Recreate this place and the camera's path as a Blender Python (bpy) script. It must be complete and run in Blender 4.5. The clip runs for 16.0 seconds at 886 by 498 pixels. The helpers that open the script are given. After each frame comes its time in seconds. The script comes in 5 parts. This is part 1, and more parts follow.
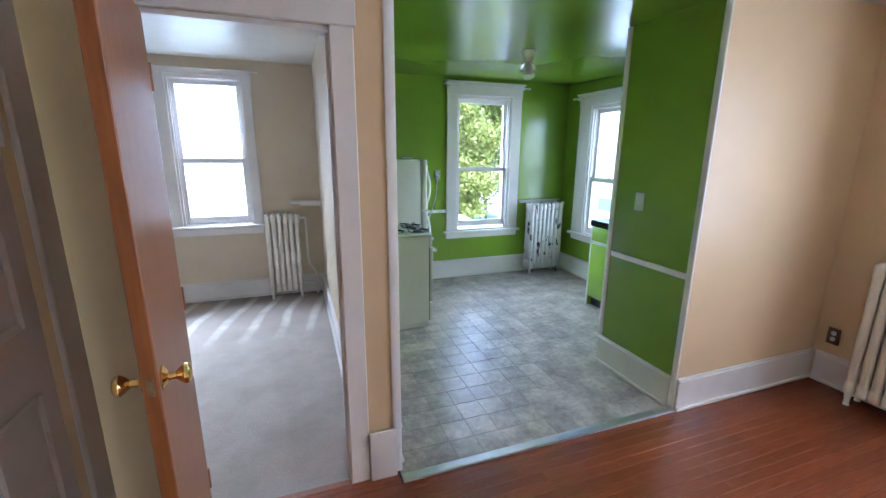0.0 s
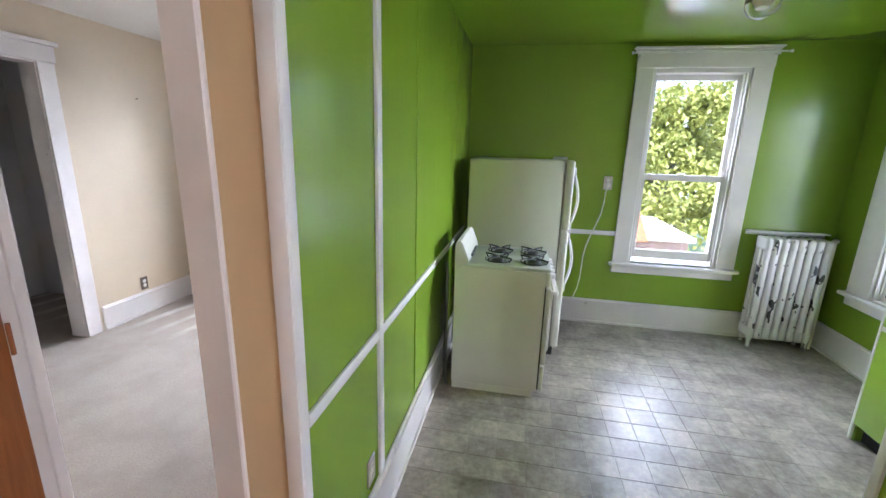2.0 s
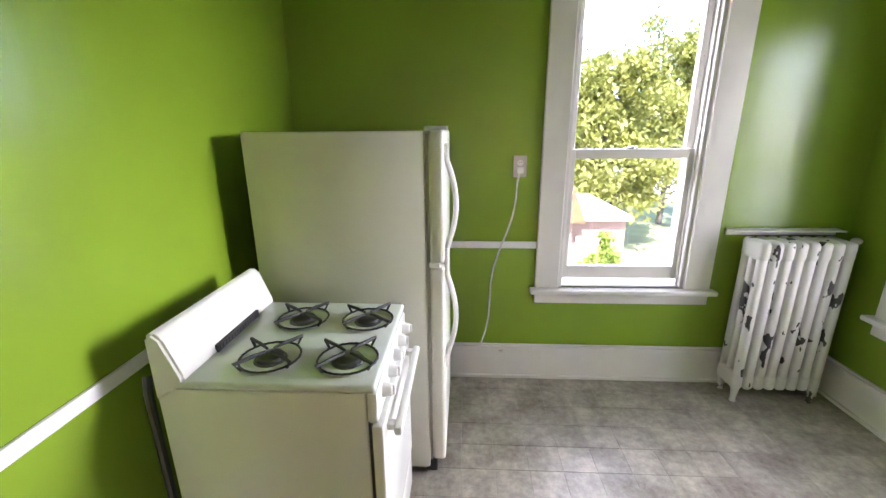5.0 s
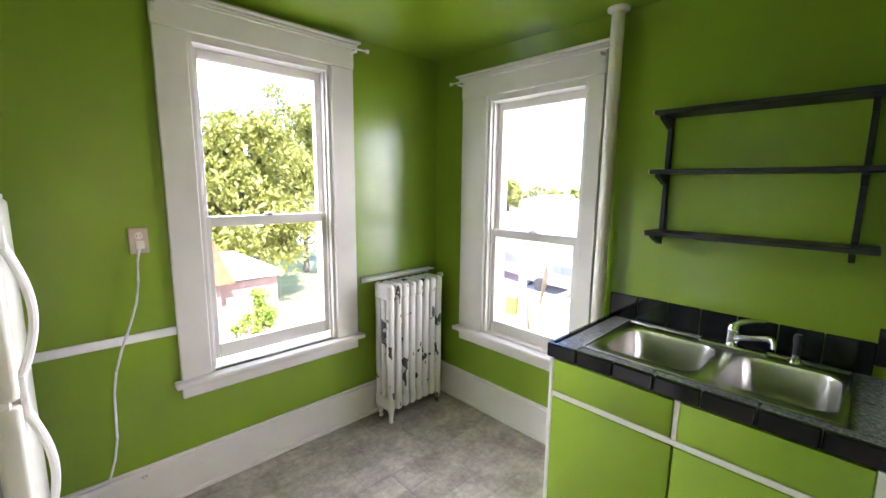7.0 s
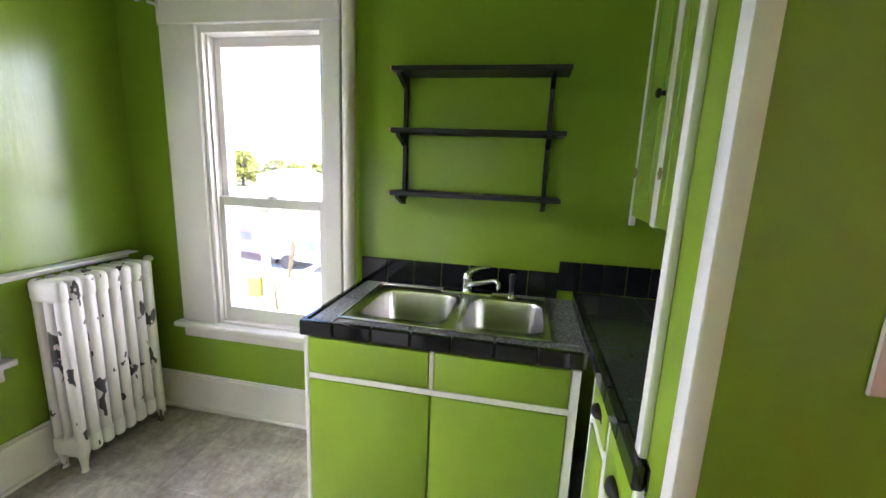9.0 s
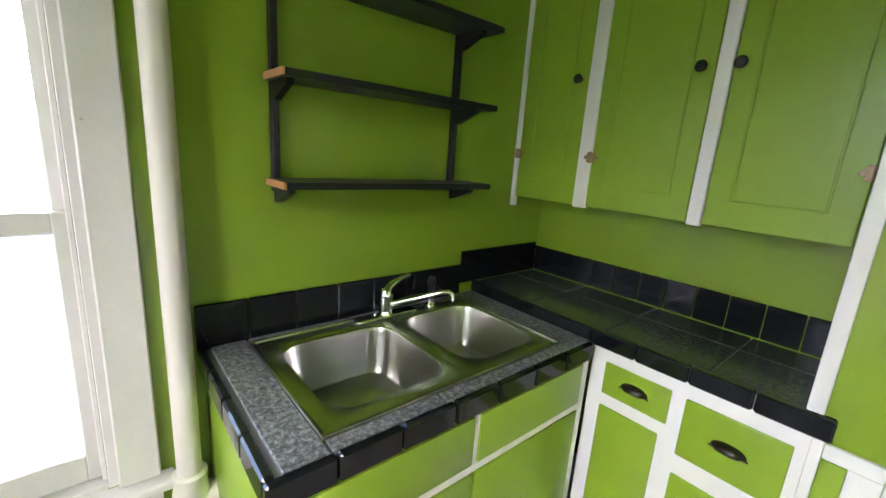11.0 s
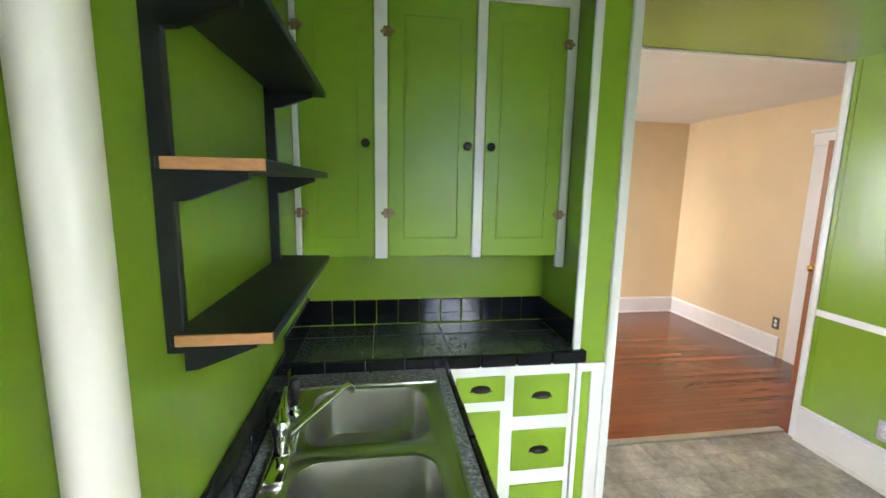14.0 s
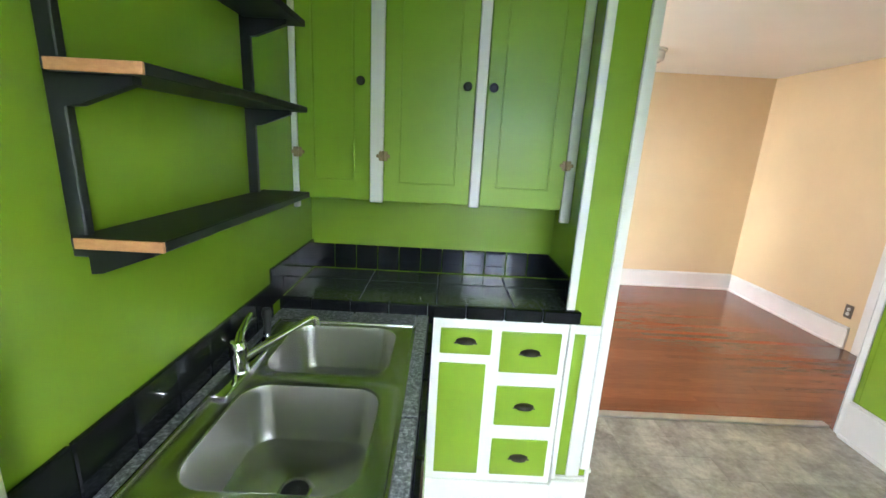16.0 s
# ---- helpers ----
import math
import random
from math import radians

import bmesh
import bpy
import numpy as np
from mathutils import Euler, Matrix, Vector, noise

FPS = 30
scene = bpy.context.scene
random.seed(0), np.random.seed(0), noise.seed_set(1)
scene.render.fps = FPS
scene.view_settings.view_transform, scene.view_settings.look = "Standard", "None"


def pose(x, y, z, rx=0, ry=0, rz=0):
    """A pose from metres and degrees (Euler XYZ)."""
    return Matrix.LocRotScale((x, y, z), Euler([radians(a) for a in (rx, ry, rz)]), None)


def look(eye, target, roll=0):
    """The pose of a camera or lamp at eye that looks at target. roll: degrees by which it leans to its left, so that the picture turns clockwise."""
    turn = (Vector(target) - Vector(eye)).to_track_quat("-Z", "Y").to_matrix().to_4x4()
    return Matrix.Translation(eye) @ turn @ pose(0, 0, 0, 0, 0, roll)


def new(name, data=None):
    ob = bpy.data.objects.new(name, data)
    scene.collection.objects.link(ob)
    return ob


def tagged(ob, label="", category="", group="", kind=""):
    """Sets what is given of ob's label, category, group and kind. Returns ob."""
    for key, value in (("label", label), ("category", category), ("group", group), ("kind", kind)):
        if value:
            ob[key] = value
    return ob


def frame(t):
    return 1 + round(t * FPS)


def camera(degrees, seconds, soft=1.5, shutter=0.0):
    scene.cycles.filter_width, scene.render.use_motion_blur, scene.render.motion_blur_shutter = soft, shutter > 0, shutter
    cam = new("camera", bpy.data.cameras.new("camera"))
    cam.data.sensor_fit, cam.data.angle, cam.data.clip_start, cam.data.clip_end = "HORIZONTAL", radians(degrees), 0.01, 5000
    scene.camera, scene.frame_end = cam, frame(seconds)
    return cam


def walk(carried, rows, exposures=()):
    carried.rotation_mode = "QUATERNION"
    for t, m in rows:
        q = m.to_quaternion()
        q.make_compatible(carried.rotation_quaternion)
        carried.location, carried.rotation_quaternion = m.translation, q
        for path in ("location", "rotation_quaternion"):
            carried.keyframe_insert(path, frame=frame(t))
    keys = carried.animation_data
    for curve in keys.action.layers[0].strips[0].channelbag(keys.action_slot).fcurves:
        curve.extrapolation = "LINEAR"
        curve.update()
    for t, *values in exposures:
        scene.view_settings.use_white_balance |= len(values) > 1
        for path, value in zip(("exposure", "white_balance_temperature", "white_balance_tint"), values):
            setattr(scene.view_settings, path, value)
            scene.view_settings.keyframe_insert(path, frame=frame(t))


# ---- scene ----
cam = camera(94.3, 16.0)
PATH = [
    (0, (0.184, 0.401, 1.55), (0.84, 2.234, 1.092), 0.4),
    (0.5, (0.366, 0.605, 1.54), (0.749, 2.515, 1.087), 0.5),
    (1, (0.6, 0.774, 1.549), (0.627, 2.714, 1.065), 2.5),
    (1.5, (0.867, 1.035, 1.511), (0.651, 2.969, 1.048), 2.0),
    (2, (1.074, 1.331, 1.536), (0.716, 3.24, 1.061), 1.6),
    (2.5, (1.26, 1.638, 1.538), (0.757, 3.508, 1.038), 2.3),
    (3, (1.326, 1.97, 1.491), (0.756, 3.815, 0.97), 1.8),
    (3.2, (1.336, 2.111, 1.467), (0.758, 3.952, 0.941), 1.7),
    (5.3, (1.504, 2.912, 1.48), (1.647, 4.827, 0.921), -0.5),
    (5.5, (1.486, 2.939, 1.493), (1.824, 4.831, 0.938), -0.3),
    (6, (1.463, 2.945, 1.493), (2.243, 4.724, 1.017), 0.3),
    (6.2, (1.475, 2.953, 1.503), (2.415, 4.665, 1.071), 0.4),
    (6.5, (1.496, 2.92, 1.512), (2.602, 4.544, 1.137), 0.7),
    (7, (1.52, 2.899, 1.539), (2.89, 4.324, 1.235), 0.7),
    (7.5, (1.545, 2.866, 1.538), (3.106, 4.085, 1.261), 0.6),
    (8, (1.576, 2.846, 1.51), (3.294, 3.832, 1.23), 0.9),
    (8.5, (1.591, 2.882, 1.476), (3.436, 3.584, 1.157), 1.6),
    (9, (1.692, 2.995, 1.463), (3.615, 3.38, 1.072), 2.3),
    (9.2, (1.762, 3.055, 1.461), (3.704, 3.294, 1.047), 2.8),
    (11.3, (2.501, 4.088, 1.439), (3.803, 2.647, 0.962), 3.4),
    (11.5, (2.578, 4.167, 1.434), (3.754, 2.631, 0.928), 3.1),
    (12, (2.78, 4.279, 1.439), (3.525, 2.512, 0.87), 4.0),
    (12.5, (2.986, 4.212, 1.457), (3.307, 2.302, 0.96), 2.3),
    (13, (3.112, 4.2, 1.491), (3.088, 2.25, 1.047), -0.8),
    (13.5, (3.21, 4.238, 1.534), (2.903, 2.297, 1.162), -0.8),
    (14, (3.248, 4.241, 1.585), (2.948, 2.288, 1.28), 1.1),
    (14.5, (3.214, 4.241, 1.65), (2.937, 2.268, 1.473), 1.8),
    (15, (3.15, 4.236, 1.684), (2.917, 2.255, 1.538), 1.2),
    (15.5, (3.08, 4.237, 1.632), (2.984, 2.261, 1.337), 1.6),
    (16, (2.976, 4.226, 1.526), (2.96, 2.288, 1.035), 3.1),
]
EXPOSURES = [(0.0, 2.68, 4550, 13), (1.5, 2.65, 5000, 15), (3.0, 2.75, 5500, 25), (5.5, 2.75, 5700, 26), (7.5, 2.9, 5750, 26), (9.0, 3.0, 5700, 27), (11.5, 2.9, 5950, 20), (12.2, 2.85, 5900, 18), (13.5, 3.1, 5750, 13), (16.0, 3.35, 5450, 10)]
walk(cam, [(t, look(eye, target, roll)) for t, eye, target, roll in PATH], EXPOSURES)

# ---- world and sun ----
world = bpy.data.worlds.new("sky_world")
scene.world = world
world.use_nodes = True
wn = world.node_tree
sky = wn.nodes.new("ShaderNodeTexSky")
sky.sky_type = 'NISHITA'
sky.sun_disc = False
sky.sun_elevation = radians(52)
sky.sun_rotation = radians(195)
wbg = wn.nodes["Background"]
wbg.inputs["Strength"].default_value = 0.15
wn.links.new(sky.outputs[0], wbg.inputs["Color"])
sun = new("sun", bpy.data.lights.new("sun", 'SUN'))
sun.data.energy, sun.data.angle, sun.data.color = 4.0, radians(0.5), (1.0, 0.95, 0.86)
sun.matrix_world = look((-4, -16, 22), (0, 0, 0))



def skylight(name, at, target, width, height, watts, color):
    """An added area lamp, in place of bright sky or street light at a window."""
    l = new(name, bpy.data.lights.new(name, 'AREA'))
    l.data.shape, l.data.size, l.data.size_y = 'RECTANGLE', width, height
    l.data.energy, l.data.color = watts, color
    l.matrix_world = look(at, target)
    return l


WARM = (1.0, 0.96, 0.88)
skylight("sky_over_north_window", (1.6, 8.9, 3.85), (2.2, 5.0, 1.5), 5.0, 2.4, 165, WARM)
skylight("sky_over_east_window", (13.0, 5.5, 3.3), (3.4, 4.4, 1.5), 5.0, 3.2, 520, WARM)
# Low fill lamp, added out of view to brighten the north and west walls.
skylight("fill_beside_east_window", (6.0, 2.3, 1.7), (3.4, 4.3, 1.5), 1.9, 2.4, 20, (1.0, 0.93, 0.78))
skylight("sky_over_bedroom_windows", (-1.0, 6.25, 2.95), (-1.0, 5.0, 1.5), 1.9, 1.0, 60, WARM)
# Warm lamp in the added, unseen living room window.
skylight("sky_in_living_window", (3.70, 0.62, 1.42), (0.0, 0.7, 1.2), 0.95, 1.2, 6.8, (1.0, 0.90, 0.78))

# ---- materials ----
def nodes_of(name):
    m = bpy.data.materials.new(name)
    m.use_nodes = True
    return m, m.node_tree, m.node_tree.nodes["Principled BSDF"]


def noise_node(nt, scale, detail=4.0, rough=0.55, coords=None, stretch=None):
    co = nt.nodes.new("ShaderNodeNewGeometry")
    n = nt.nodes.new("ShaderNodeTexNoise")
    n.inputs["Scale"].default_value, n.inputs["Detail"].default_value, n.inputs["Roughness"].default_value = scale, detail, rough
    src = co.outputs["Position"]
    if stretch:
        mp = nt.nodes.new("ShaderNodeMapping")
        mp.inputs["Scale"].default_value = stretch
        nt.links.new(src, mp.inputs["Vector"])
        src = mp.outputs[0]
    nt.links.new(src, n.inputs["Vector"])
    return n


def ramp(nt, fac, stops):
    r = nt.nodes.new("ShaderNodeValToRGB")
    e = r.color_ramp.elements
    while len(e) < len(stops):
        e.new(0.5)
    for k, (p, c) in enumerate(stops):
        e[k].position, e[k].color = p, (*c, 1)
    nt.links.new(fac, r.inputs[0])
    return r.outputs[0]


def mix(nt, fac, a, b, mode='MIX'):
    m = nt.nodes.new("ShaderNodeMix")
    m.data_type, m.blend_type = 'RGBA', mode
    for sock, v in ((0, fac), (6, a), (7, b)):
        if isinstance(v, (int, float)):
            m.inputs[sock].default_value = v
        elif isinstance(v, tuple):
            m.inputs[sock].default_value = (*v, 1)
        else:
            nt.links.new(v, m.inputs[sock])
    return m.outputs[2]


def bump(nt, b, height, strength=0.2, dist=0.01):
    n = nt.nodes.new("ShaderNodeBump")
    n.inputs["Strength"].default_value, n.inputs["Distance"].default_value = strength, dist
    nt.links.new(height, n.inputs["Height"])
    nt.links.new(n.outputs[0], b.inputs["Normal"])
    return n


def dim(c, k):
    return tuple(min(1, v * k) for v in c)


def paint(name, col, rough=0.35, var=0.12, wear=0.0, wear_col=(0.25, 0.2, 0.15), relief=0.15, scale=1.6, spec=0.5):
    m, nt, b = nodes_of(name)
    big, fine = noise_node(nt, scale), noise_node(nt, 60, 3)
    c = ramp(nt, big.outputs[0], [(0.3, dim(col, 1 - var)), (0.7, dim(col, 1 + var))])
    if wear:
        w = noise_node(nt, 9, 6, 0.7)
        c = mix(nt, ramp(nt, w.outputs[0], [(0.72 - wear, (0, 0, 0)), (0.74 - wear, (1, 1, 1))]), c, wear_col)
    nt.links.new(c, b.inputs["Base Color"])
    r = nt.nodes.new("ShaderNodeMapRange")
    r.inputs[3].default_value, r.inputs[4].default_value = rough * 0.85, rough * 1.2
    nt.links.new(big.outputs[0], r.inputs[0])
    nt.links.new(r.outputs[0], b.inputs["Roughness"])
    b.inputs["Specular IOR Level"].default_value = spec
    mid = noise_node(nt, 7, 3)
    h = mix(nt, 0.35, mid.outputs[0], fine.outputs[0])
    if relief:
        bump(nt, b, h, relief, 0.006)
    return m


def plain(name, col, rough=0.4, metal=0.0, var=0.08, scale=14, relief=0.0):
    m, nt, b = nodes_of(name)
    n = noise_node(nt, scale)
    nt.links.new(ramp(nt, n.outputs[0], [(0.3, dim(col, 1 - var)), (0.7, dim(col, 1 + var))]), b.inputs["Base Color"])
    b.inputs["Roughness"].default_value, b.inputs["Metallic"].default_value = rough, metal
    if relief:
        bump(nt, b, noise_node(nt, 120, 3).outputs[0], relief, 0.003)
    return m


GREEN = (0.215, 0.335, 0.018)
M_green = paint("green_wall_paint", GREEN, 0.23, 0.04, relief=0, spec=0.65)
wall_nt = M_green.node_tree
bump(wall_nt, wall_nt.nodes["Principled BSDF"], noise_node(wall_nt, 5, 4, 0.6, stretch=(2.4, 2.4, 0.35)).outputs[0], 0.16, 0.012)
M_green_ceiling = paint("green_ceiling_paint", GREEN, 0.18, 0.05, relief=0, spec=0.65)
M_green_cabinet = paint("green_cabinet_paint", (0.235, 0.37, 0.02), 0.3, 0.06, relief=0.04, scale=3)
M_white = paint("white_trim_paint", (0.74, 0.71, 0.68), 0.32, 0.05, wear=0.015, wear_col=(0.42, 0.36, 0.3), relief=0.2, scale=4)
M_white_cab = paint("white_cabinet_paint", (0.78, 0.77, 0.75), 0.32, 0.04, relief=0.2, scale=4)
M_beige = paint("beige_bedroom_paint", (0.62, 0.53, 0.38), 0.5, 0.05, relief=0.06)
M_tan = paint("tan_living_paint", (0.66, 0.50, 0.29), 0.42, 0.05, relief=0.06)
M_ceiling = paint("white_ceiling_paint", (0.74, 0.72, 0.67), 0.4, 0.04, relief=0.06)
M_grey_paint = paint("grey_closet_paint", (0.55, 0.54, 0.52), 0.5, 0.06)
M_black_tile = plain("black_glazed_tile", (0.008, 0.009, 0.012), 0.09, 0, 0.3, 6)
M_grout = plain("grey_grout", (0.30, 0.30, 0.29), 0.85)
M_black_wood = paint("black_shelf_paint", (0.012, 0.014, 0.017), 0.42, 0.3, relief=0.2)
M_enamel = plain("white_enamel", (0.72, 0.72, 0.66), 0.22, 0, 0.03, 3)
M_enamel_top = plain("pale_cooktop_enamel", (0.66, 0.70, 0.64), 0.2, 0, 0.05, 5)
M_fridge = paint("textured_fridge_enamel", (0.66, 0.65, 0.56), 0.35, 0.03, relief=0.35, scale=2)
M_plastic = plain("white_plastic", (0.75, 0.74, 0.70), 0.35, 0, 0.03)
M_gasket = plain("dark_gasket", (0.03, 0.03, 0.03), 0.6)
M_iron = plain("black_cast_iron", (0.012, 0.012, 0.012), 0.5, 0, 0.3, 30, 0.3)
M_alu = plain("grey_burner_metal", (0.14, 0.14, 0.14), 0.35, 1, 0.15)
M_chrome = plain("chrome", (0.82, 0.82, 0.83), 0.08, 1, 0.03)
M_brass = plain("polished_brass", (0.80, 0.56, 0.18), 0.14, 1, 0.06)
M_pull = plain("dark_bronze", (0.10, 0.095, 0.09), 0.32, 1, 0.2, 40)
M_hinge = plain("antique_brass_hinge", (0.30, 0.22, 0.13), 0.4, 1, 0.3, 60)
M_porcelain = plain("white_porcelain", (0.8, 0.79, 0.75), 0.15)
M_outlet_dark = plain("brown_outlet_plate", (0.10, 0.075, 0.055), 0.45)
M_outlet_steel = plain("steel_outlet_plate", (0.55, 0.53, 0.5), 0.3, 1, 0.06)
M_cord = plain("white_cord", (0.76, 0.75, 0.70), 0.5)


def steel():
    m, nt, b = nodes_of("brushed_stainless_steel")
    n = noise_node(nt, 22, 4, 0.6, stretch=(3, 60, 3))
    nt.links.new(ramp(nt, n.outputs[0], [(0.3, (0.50, 0.49, 0.46)), (0.7, (0.66, 0.65, 0.62))]), b.inputs["Base Color"])
    b.inputs["Metallic"].default_value, b.inputs["Roughness"].default_value = 1.0, 0.27
    bump(nt, b, n.outputs[0], 0.06, 0.002)
    return m


def glass_mat(name, rough=0.0, tint=(1, 1, 1)):
    m, nt, b = nodes_of(name)
    b.inputs["Base Color"].default_value = (*tint, 1)
    b.inputs["Transmission Weight"].default_value = 1.0
    b.inputs["Roughness"].default_value = rough
    b.inputs["IOR"].default_value = 1.45
    return m


def wood(name, dark, light, stretch, rough=0.35, relief=0.15, coat=0.0):
    m, nt, b = nodes_of(name)
    n = noise_node(nt, 6, 6, 0.65, stretch=stretch)
    big = noise_node(nt, 1.2)
    info = nt.nodes.new("ShaderNodeObjectInfo")
    c = ramp(nt, n.outputs[0], [(0.25, dark), (0.75, light)])
    mr = nt.nodes.new("ShaderNodeMapRange")
    mr.inputs[3].default_value, mr.inputs[4].default_value = 0.84, 1.12
    nt.links.new(info.outputs["Random"], mr.inputs[0])
    hsv = nt.nodes.new("ShaderNodeHueSaturation")
    nt.links.new(c, hsv.inputs["Color"])
    nt.links.new(mr.outputs[0], hsv.inputs["Value"])
    c = mix(nt, ramp(nt, big.outputs[0], [(0.45, (0, 0, 0)), (0.75, (0.35, 0.35, 0.35))]), hsv.outputs[0], light)
    nt.links.new(c, b.inputs["Base Color"])
    b.inputs["Roughness"].default_value = rough
    b.inputs["Coat Weight"].default_value = coat
    b.inputs["Coat Roughness"].default_value = 0.2
    bump(nt, b, n.outputs[0], relief, 0.003)
    return m


def vinyl():
    m, nt, b = nodes_of("mottled_grey_vinyl")
    n1, n2 = noise_node(nt, 5.5, 5, 0.6), noise_node(nt, 26, 5, 0.7)
    info = nt.nodes.new("ShaderNodeObjectInfo")
    f = mix(nt, 0.45, n1.outputs[0], n2.outputs[0])
    c = ramp(nt, f, [(0.36, (0.20, 0.172, 0.142)), (0.5, (0.35, 0.312, 0.265)), (0.64, (0.53, 0.48, 0.415))])
    mr = nt.nodes.new("ShaderNodeMapRange")
    mr.inputs[3].default_value, mr.inputs[4].default_value = 0.84, 1.14
    nt.links.new(info.outputs["Random"], mr.inputs[0])
    hsv = nt.nodes.new("ShaderNodeHueSaturation")
    nt.links.new(c, hsv.inputs["Color"])
    nt.links.new(mr.outputs[0], hsv.inputs["Value"])
    nt.links.new(hsv.outputs[0], b.inputs["Base Color"])
    b.inputs["Roughness"].default_value = 0.36
    bump(nt, b, n2.outputs[0], 0.1, 0.004)
    return m


def carpet():
    m, nt, b = nodes_of("grey_beige_carpet")
    pile, big = noise_node(nt, 95, 4, 0.75), noise_node(nt, 3.0, 5, 0.65)
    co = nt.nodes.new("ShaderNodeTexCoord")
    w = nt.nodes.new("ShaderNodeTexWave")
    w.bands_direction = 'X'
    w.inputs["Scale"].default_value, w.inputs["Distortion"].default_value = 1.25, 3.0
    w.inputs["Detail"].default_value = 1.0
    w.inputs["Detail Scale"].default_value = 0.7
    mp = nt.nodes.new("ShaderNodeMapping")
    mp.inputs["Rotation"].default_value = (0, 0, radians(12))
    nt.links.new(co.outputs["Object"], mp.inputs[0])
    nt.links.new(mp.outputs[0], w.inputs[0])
    c = ramp(nt, pile.outputs[0], [(0.3, (0.26, 0.222, 0.185)), (0.7, (0.41, 0.36, 0.30))])
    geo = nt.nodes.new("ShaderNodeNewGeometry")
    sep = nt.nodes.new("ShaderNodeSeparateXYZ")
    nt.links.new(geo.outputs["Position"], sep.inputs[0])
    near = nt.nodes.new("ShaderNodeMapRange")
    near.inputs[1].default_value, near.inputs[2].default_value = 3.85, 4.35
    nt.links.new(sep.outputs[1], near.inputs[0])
    # Pale wavy streaks, at full strength only towards the window wall.
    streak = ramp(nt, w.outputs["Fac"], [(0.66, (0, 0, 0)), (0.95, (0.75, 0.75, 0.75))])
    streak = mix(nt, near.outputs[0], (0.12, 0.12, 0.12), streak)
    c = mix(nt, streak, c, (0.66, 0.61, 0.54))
    c = mix(nt, ramp(nt, big.outputs[0], [(0.4, (0, 0, 0)), (0.7, (0.7, 0.7, 0.7))]), c, (0.27, 0.235, 0.195))
    nt.links.new(c, b.inputs["Base Color"])
    b.inputs["Roughness"].default_value = 0.95
    b.inputs["Specular IOR Level"].default_value = 0.1
    bump(nt, b, pile.outputs[0], 0.6, 0.01)
    return m


def granite(name, a, bcol, ccol, rough=0.3):
    m, nt, b = nodes_of(name)
    n = noise_node(nt, 85, 5, 0.8)
    nt.links.new(ramp(nt, n.outputs[0], [(0.34, a), (0.5, bcol), (0.66, ccol)]), b.inputs["Base Color"])
    b.inputs["Roughness"].default_value = rough
    return m


def peeling():
    m, nt, b = nodes_of("peeling_radiator_paint")
    n = noise_node(nt, 11, 3, 0.5, stretch=(1.5, 1.3, 0.75))
    f = noise_node(nt, 3)
    chip = ramp(nt, n.outputs[0], [(0.62, (0, 0, 0)), (0.63, (1, 1, 1))])
    base = ramp(nt, f.outputs[0], [(0.3, (0.66, 0.64, 0.62)), (0.7, (0.74, 0.72, 0.70))])
    nt.links.new(mix(nt, chip, base, (0.045, 0.042, 0.045)), b.inputs["Base Color"])
    b.inputs["Roughness"].default_value = 0.42
    bump(nt, b, n.outputs[0], 0.2, 0.006)
    return m


def foliage(name, a, c):
    m, nt, b = nodes_of(name)
    n = noise_node(nt, 1.7, 4, 0.6)
    nt.links.new(ramp(nt, n.outputs[0], [(0.3, a), (0.7, c)]), b.inputs["Base Color"])
    b.inputs["Roughness"].default_value = 0.55
    glow = nt.nodes.new("ShaderNodeBsdfTranslucent")
    blend = nt.nodes.new("ShaderNodeMixShader")
    blend.inputs[0].default_value = 0.4
    nt.links.new(b.inputs["Base Color"].links[0].from_socket, glow.inputs["Color"])
    nt.links.new(b.outputs[0], blend.inputs[1])
    nt.links.new(glow.outputs[0], blend.inputs[2])
    out = next(n for n in nt.nodes if n.type == 'OUTPUT_MATERIAL')
    nt.links.new(blend.outputs[0], out.inputs["Surface"])
    return m


M_steel = steel()
M_glass = glass_mat("window_glass")
M_globe = glass_mat("clear_lamp_glass", 0.08, (0.97, 0.96, 0.93))
M_floorwood = wood("red_stained_hardwood", (0.145, 0.035, 0.011), (0.25, 0.068, 0.023), (1.2, 22, 4), 0.24, 0.08, 0.3)
M_doorwood = wood("orange_brown_door_veneer", (0.175, 0.055, 0.011), (0.30, 0.105, 0.023), (10, 10, 0.7), 0.38, 0.08, 0.05)
M_rawwood = wood("raw_pine_edge", (0.52, 0.23, 0.09), (0.68, 0.35, 0.15), (14, 3, 30), 0.6)
M_vinyl = vinyl()
M_carpet = carpet()
M_granite = granite("grey_granite_tile", (0.025, 0.028, 0.028), (0.15, 0.16, 0.16), (0.46, 0.47, 0.47), 0.33)
M_slate = granite("dark_green_grey_tile", (0.035, 0.043, 0.038), (0.05, 0.06, 0.053), (0.085, 0.095, 0.085), 0.16)
M_peel = peeling()
M_rad = paint("cream_radiator_paint", (0.74, 0.70, 0.62), 0.38, 0.05, wear=0.01, wear_col=(0.5, 0.38, 0.24))
M_leaf = foliage("maple_leaves", (0.17, 0.19, 0.035), (0.33, 0.33, 0.07))
M_leaf2 = foliage("yellow_green_shrub", (0.16, 0.24, 0.03), (0.30, 0.36, 0.05))
M_bark = plain("grey_bark", (0.12, 0.10, 0.08), 0.9, 0, 0.3, 8, 0.5)
M_siding = paint("white_siding_paint", (0.78, 0.78, 0.78), 0.6, 0.04)
M_shingle = paint("orange_roof_shingle", (0.26, 0.085, 0.035), 0.85, 0.25, scale=6)
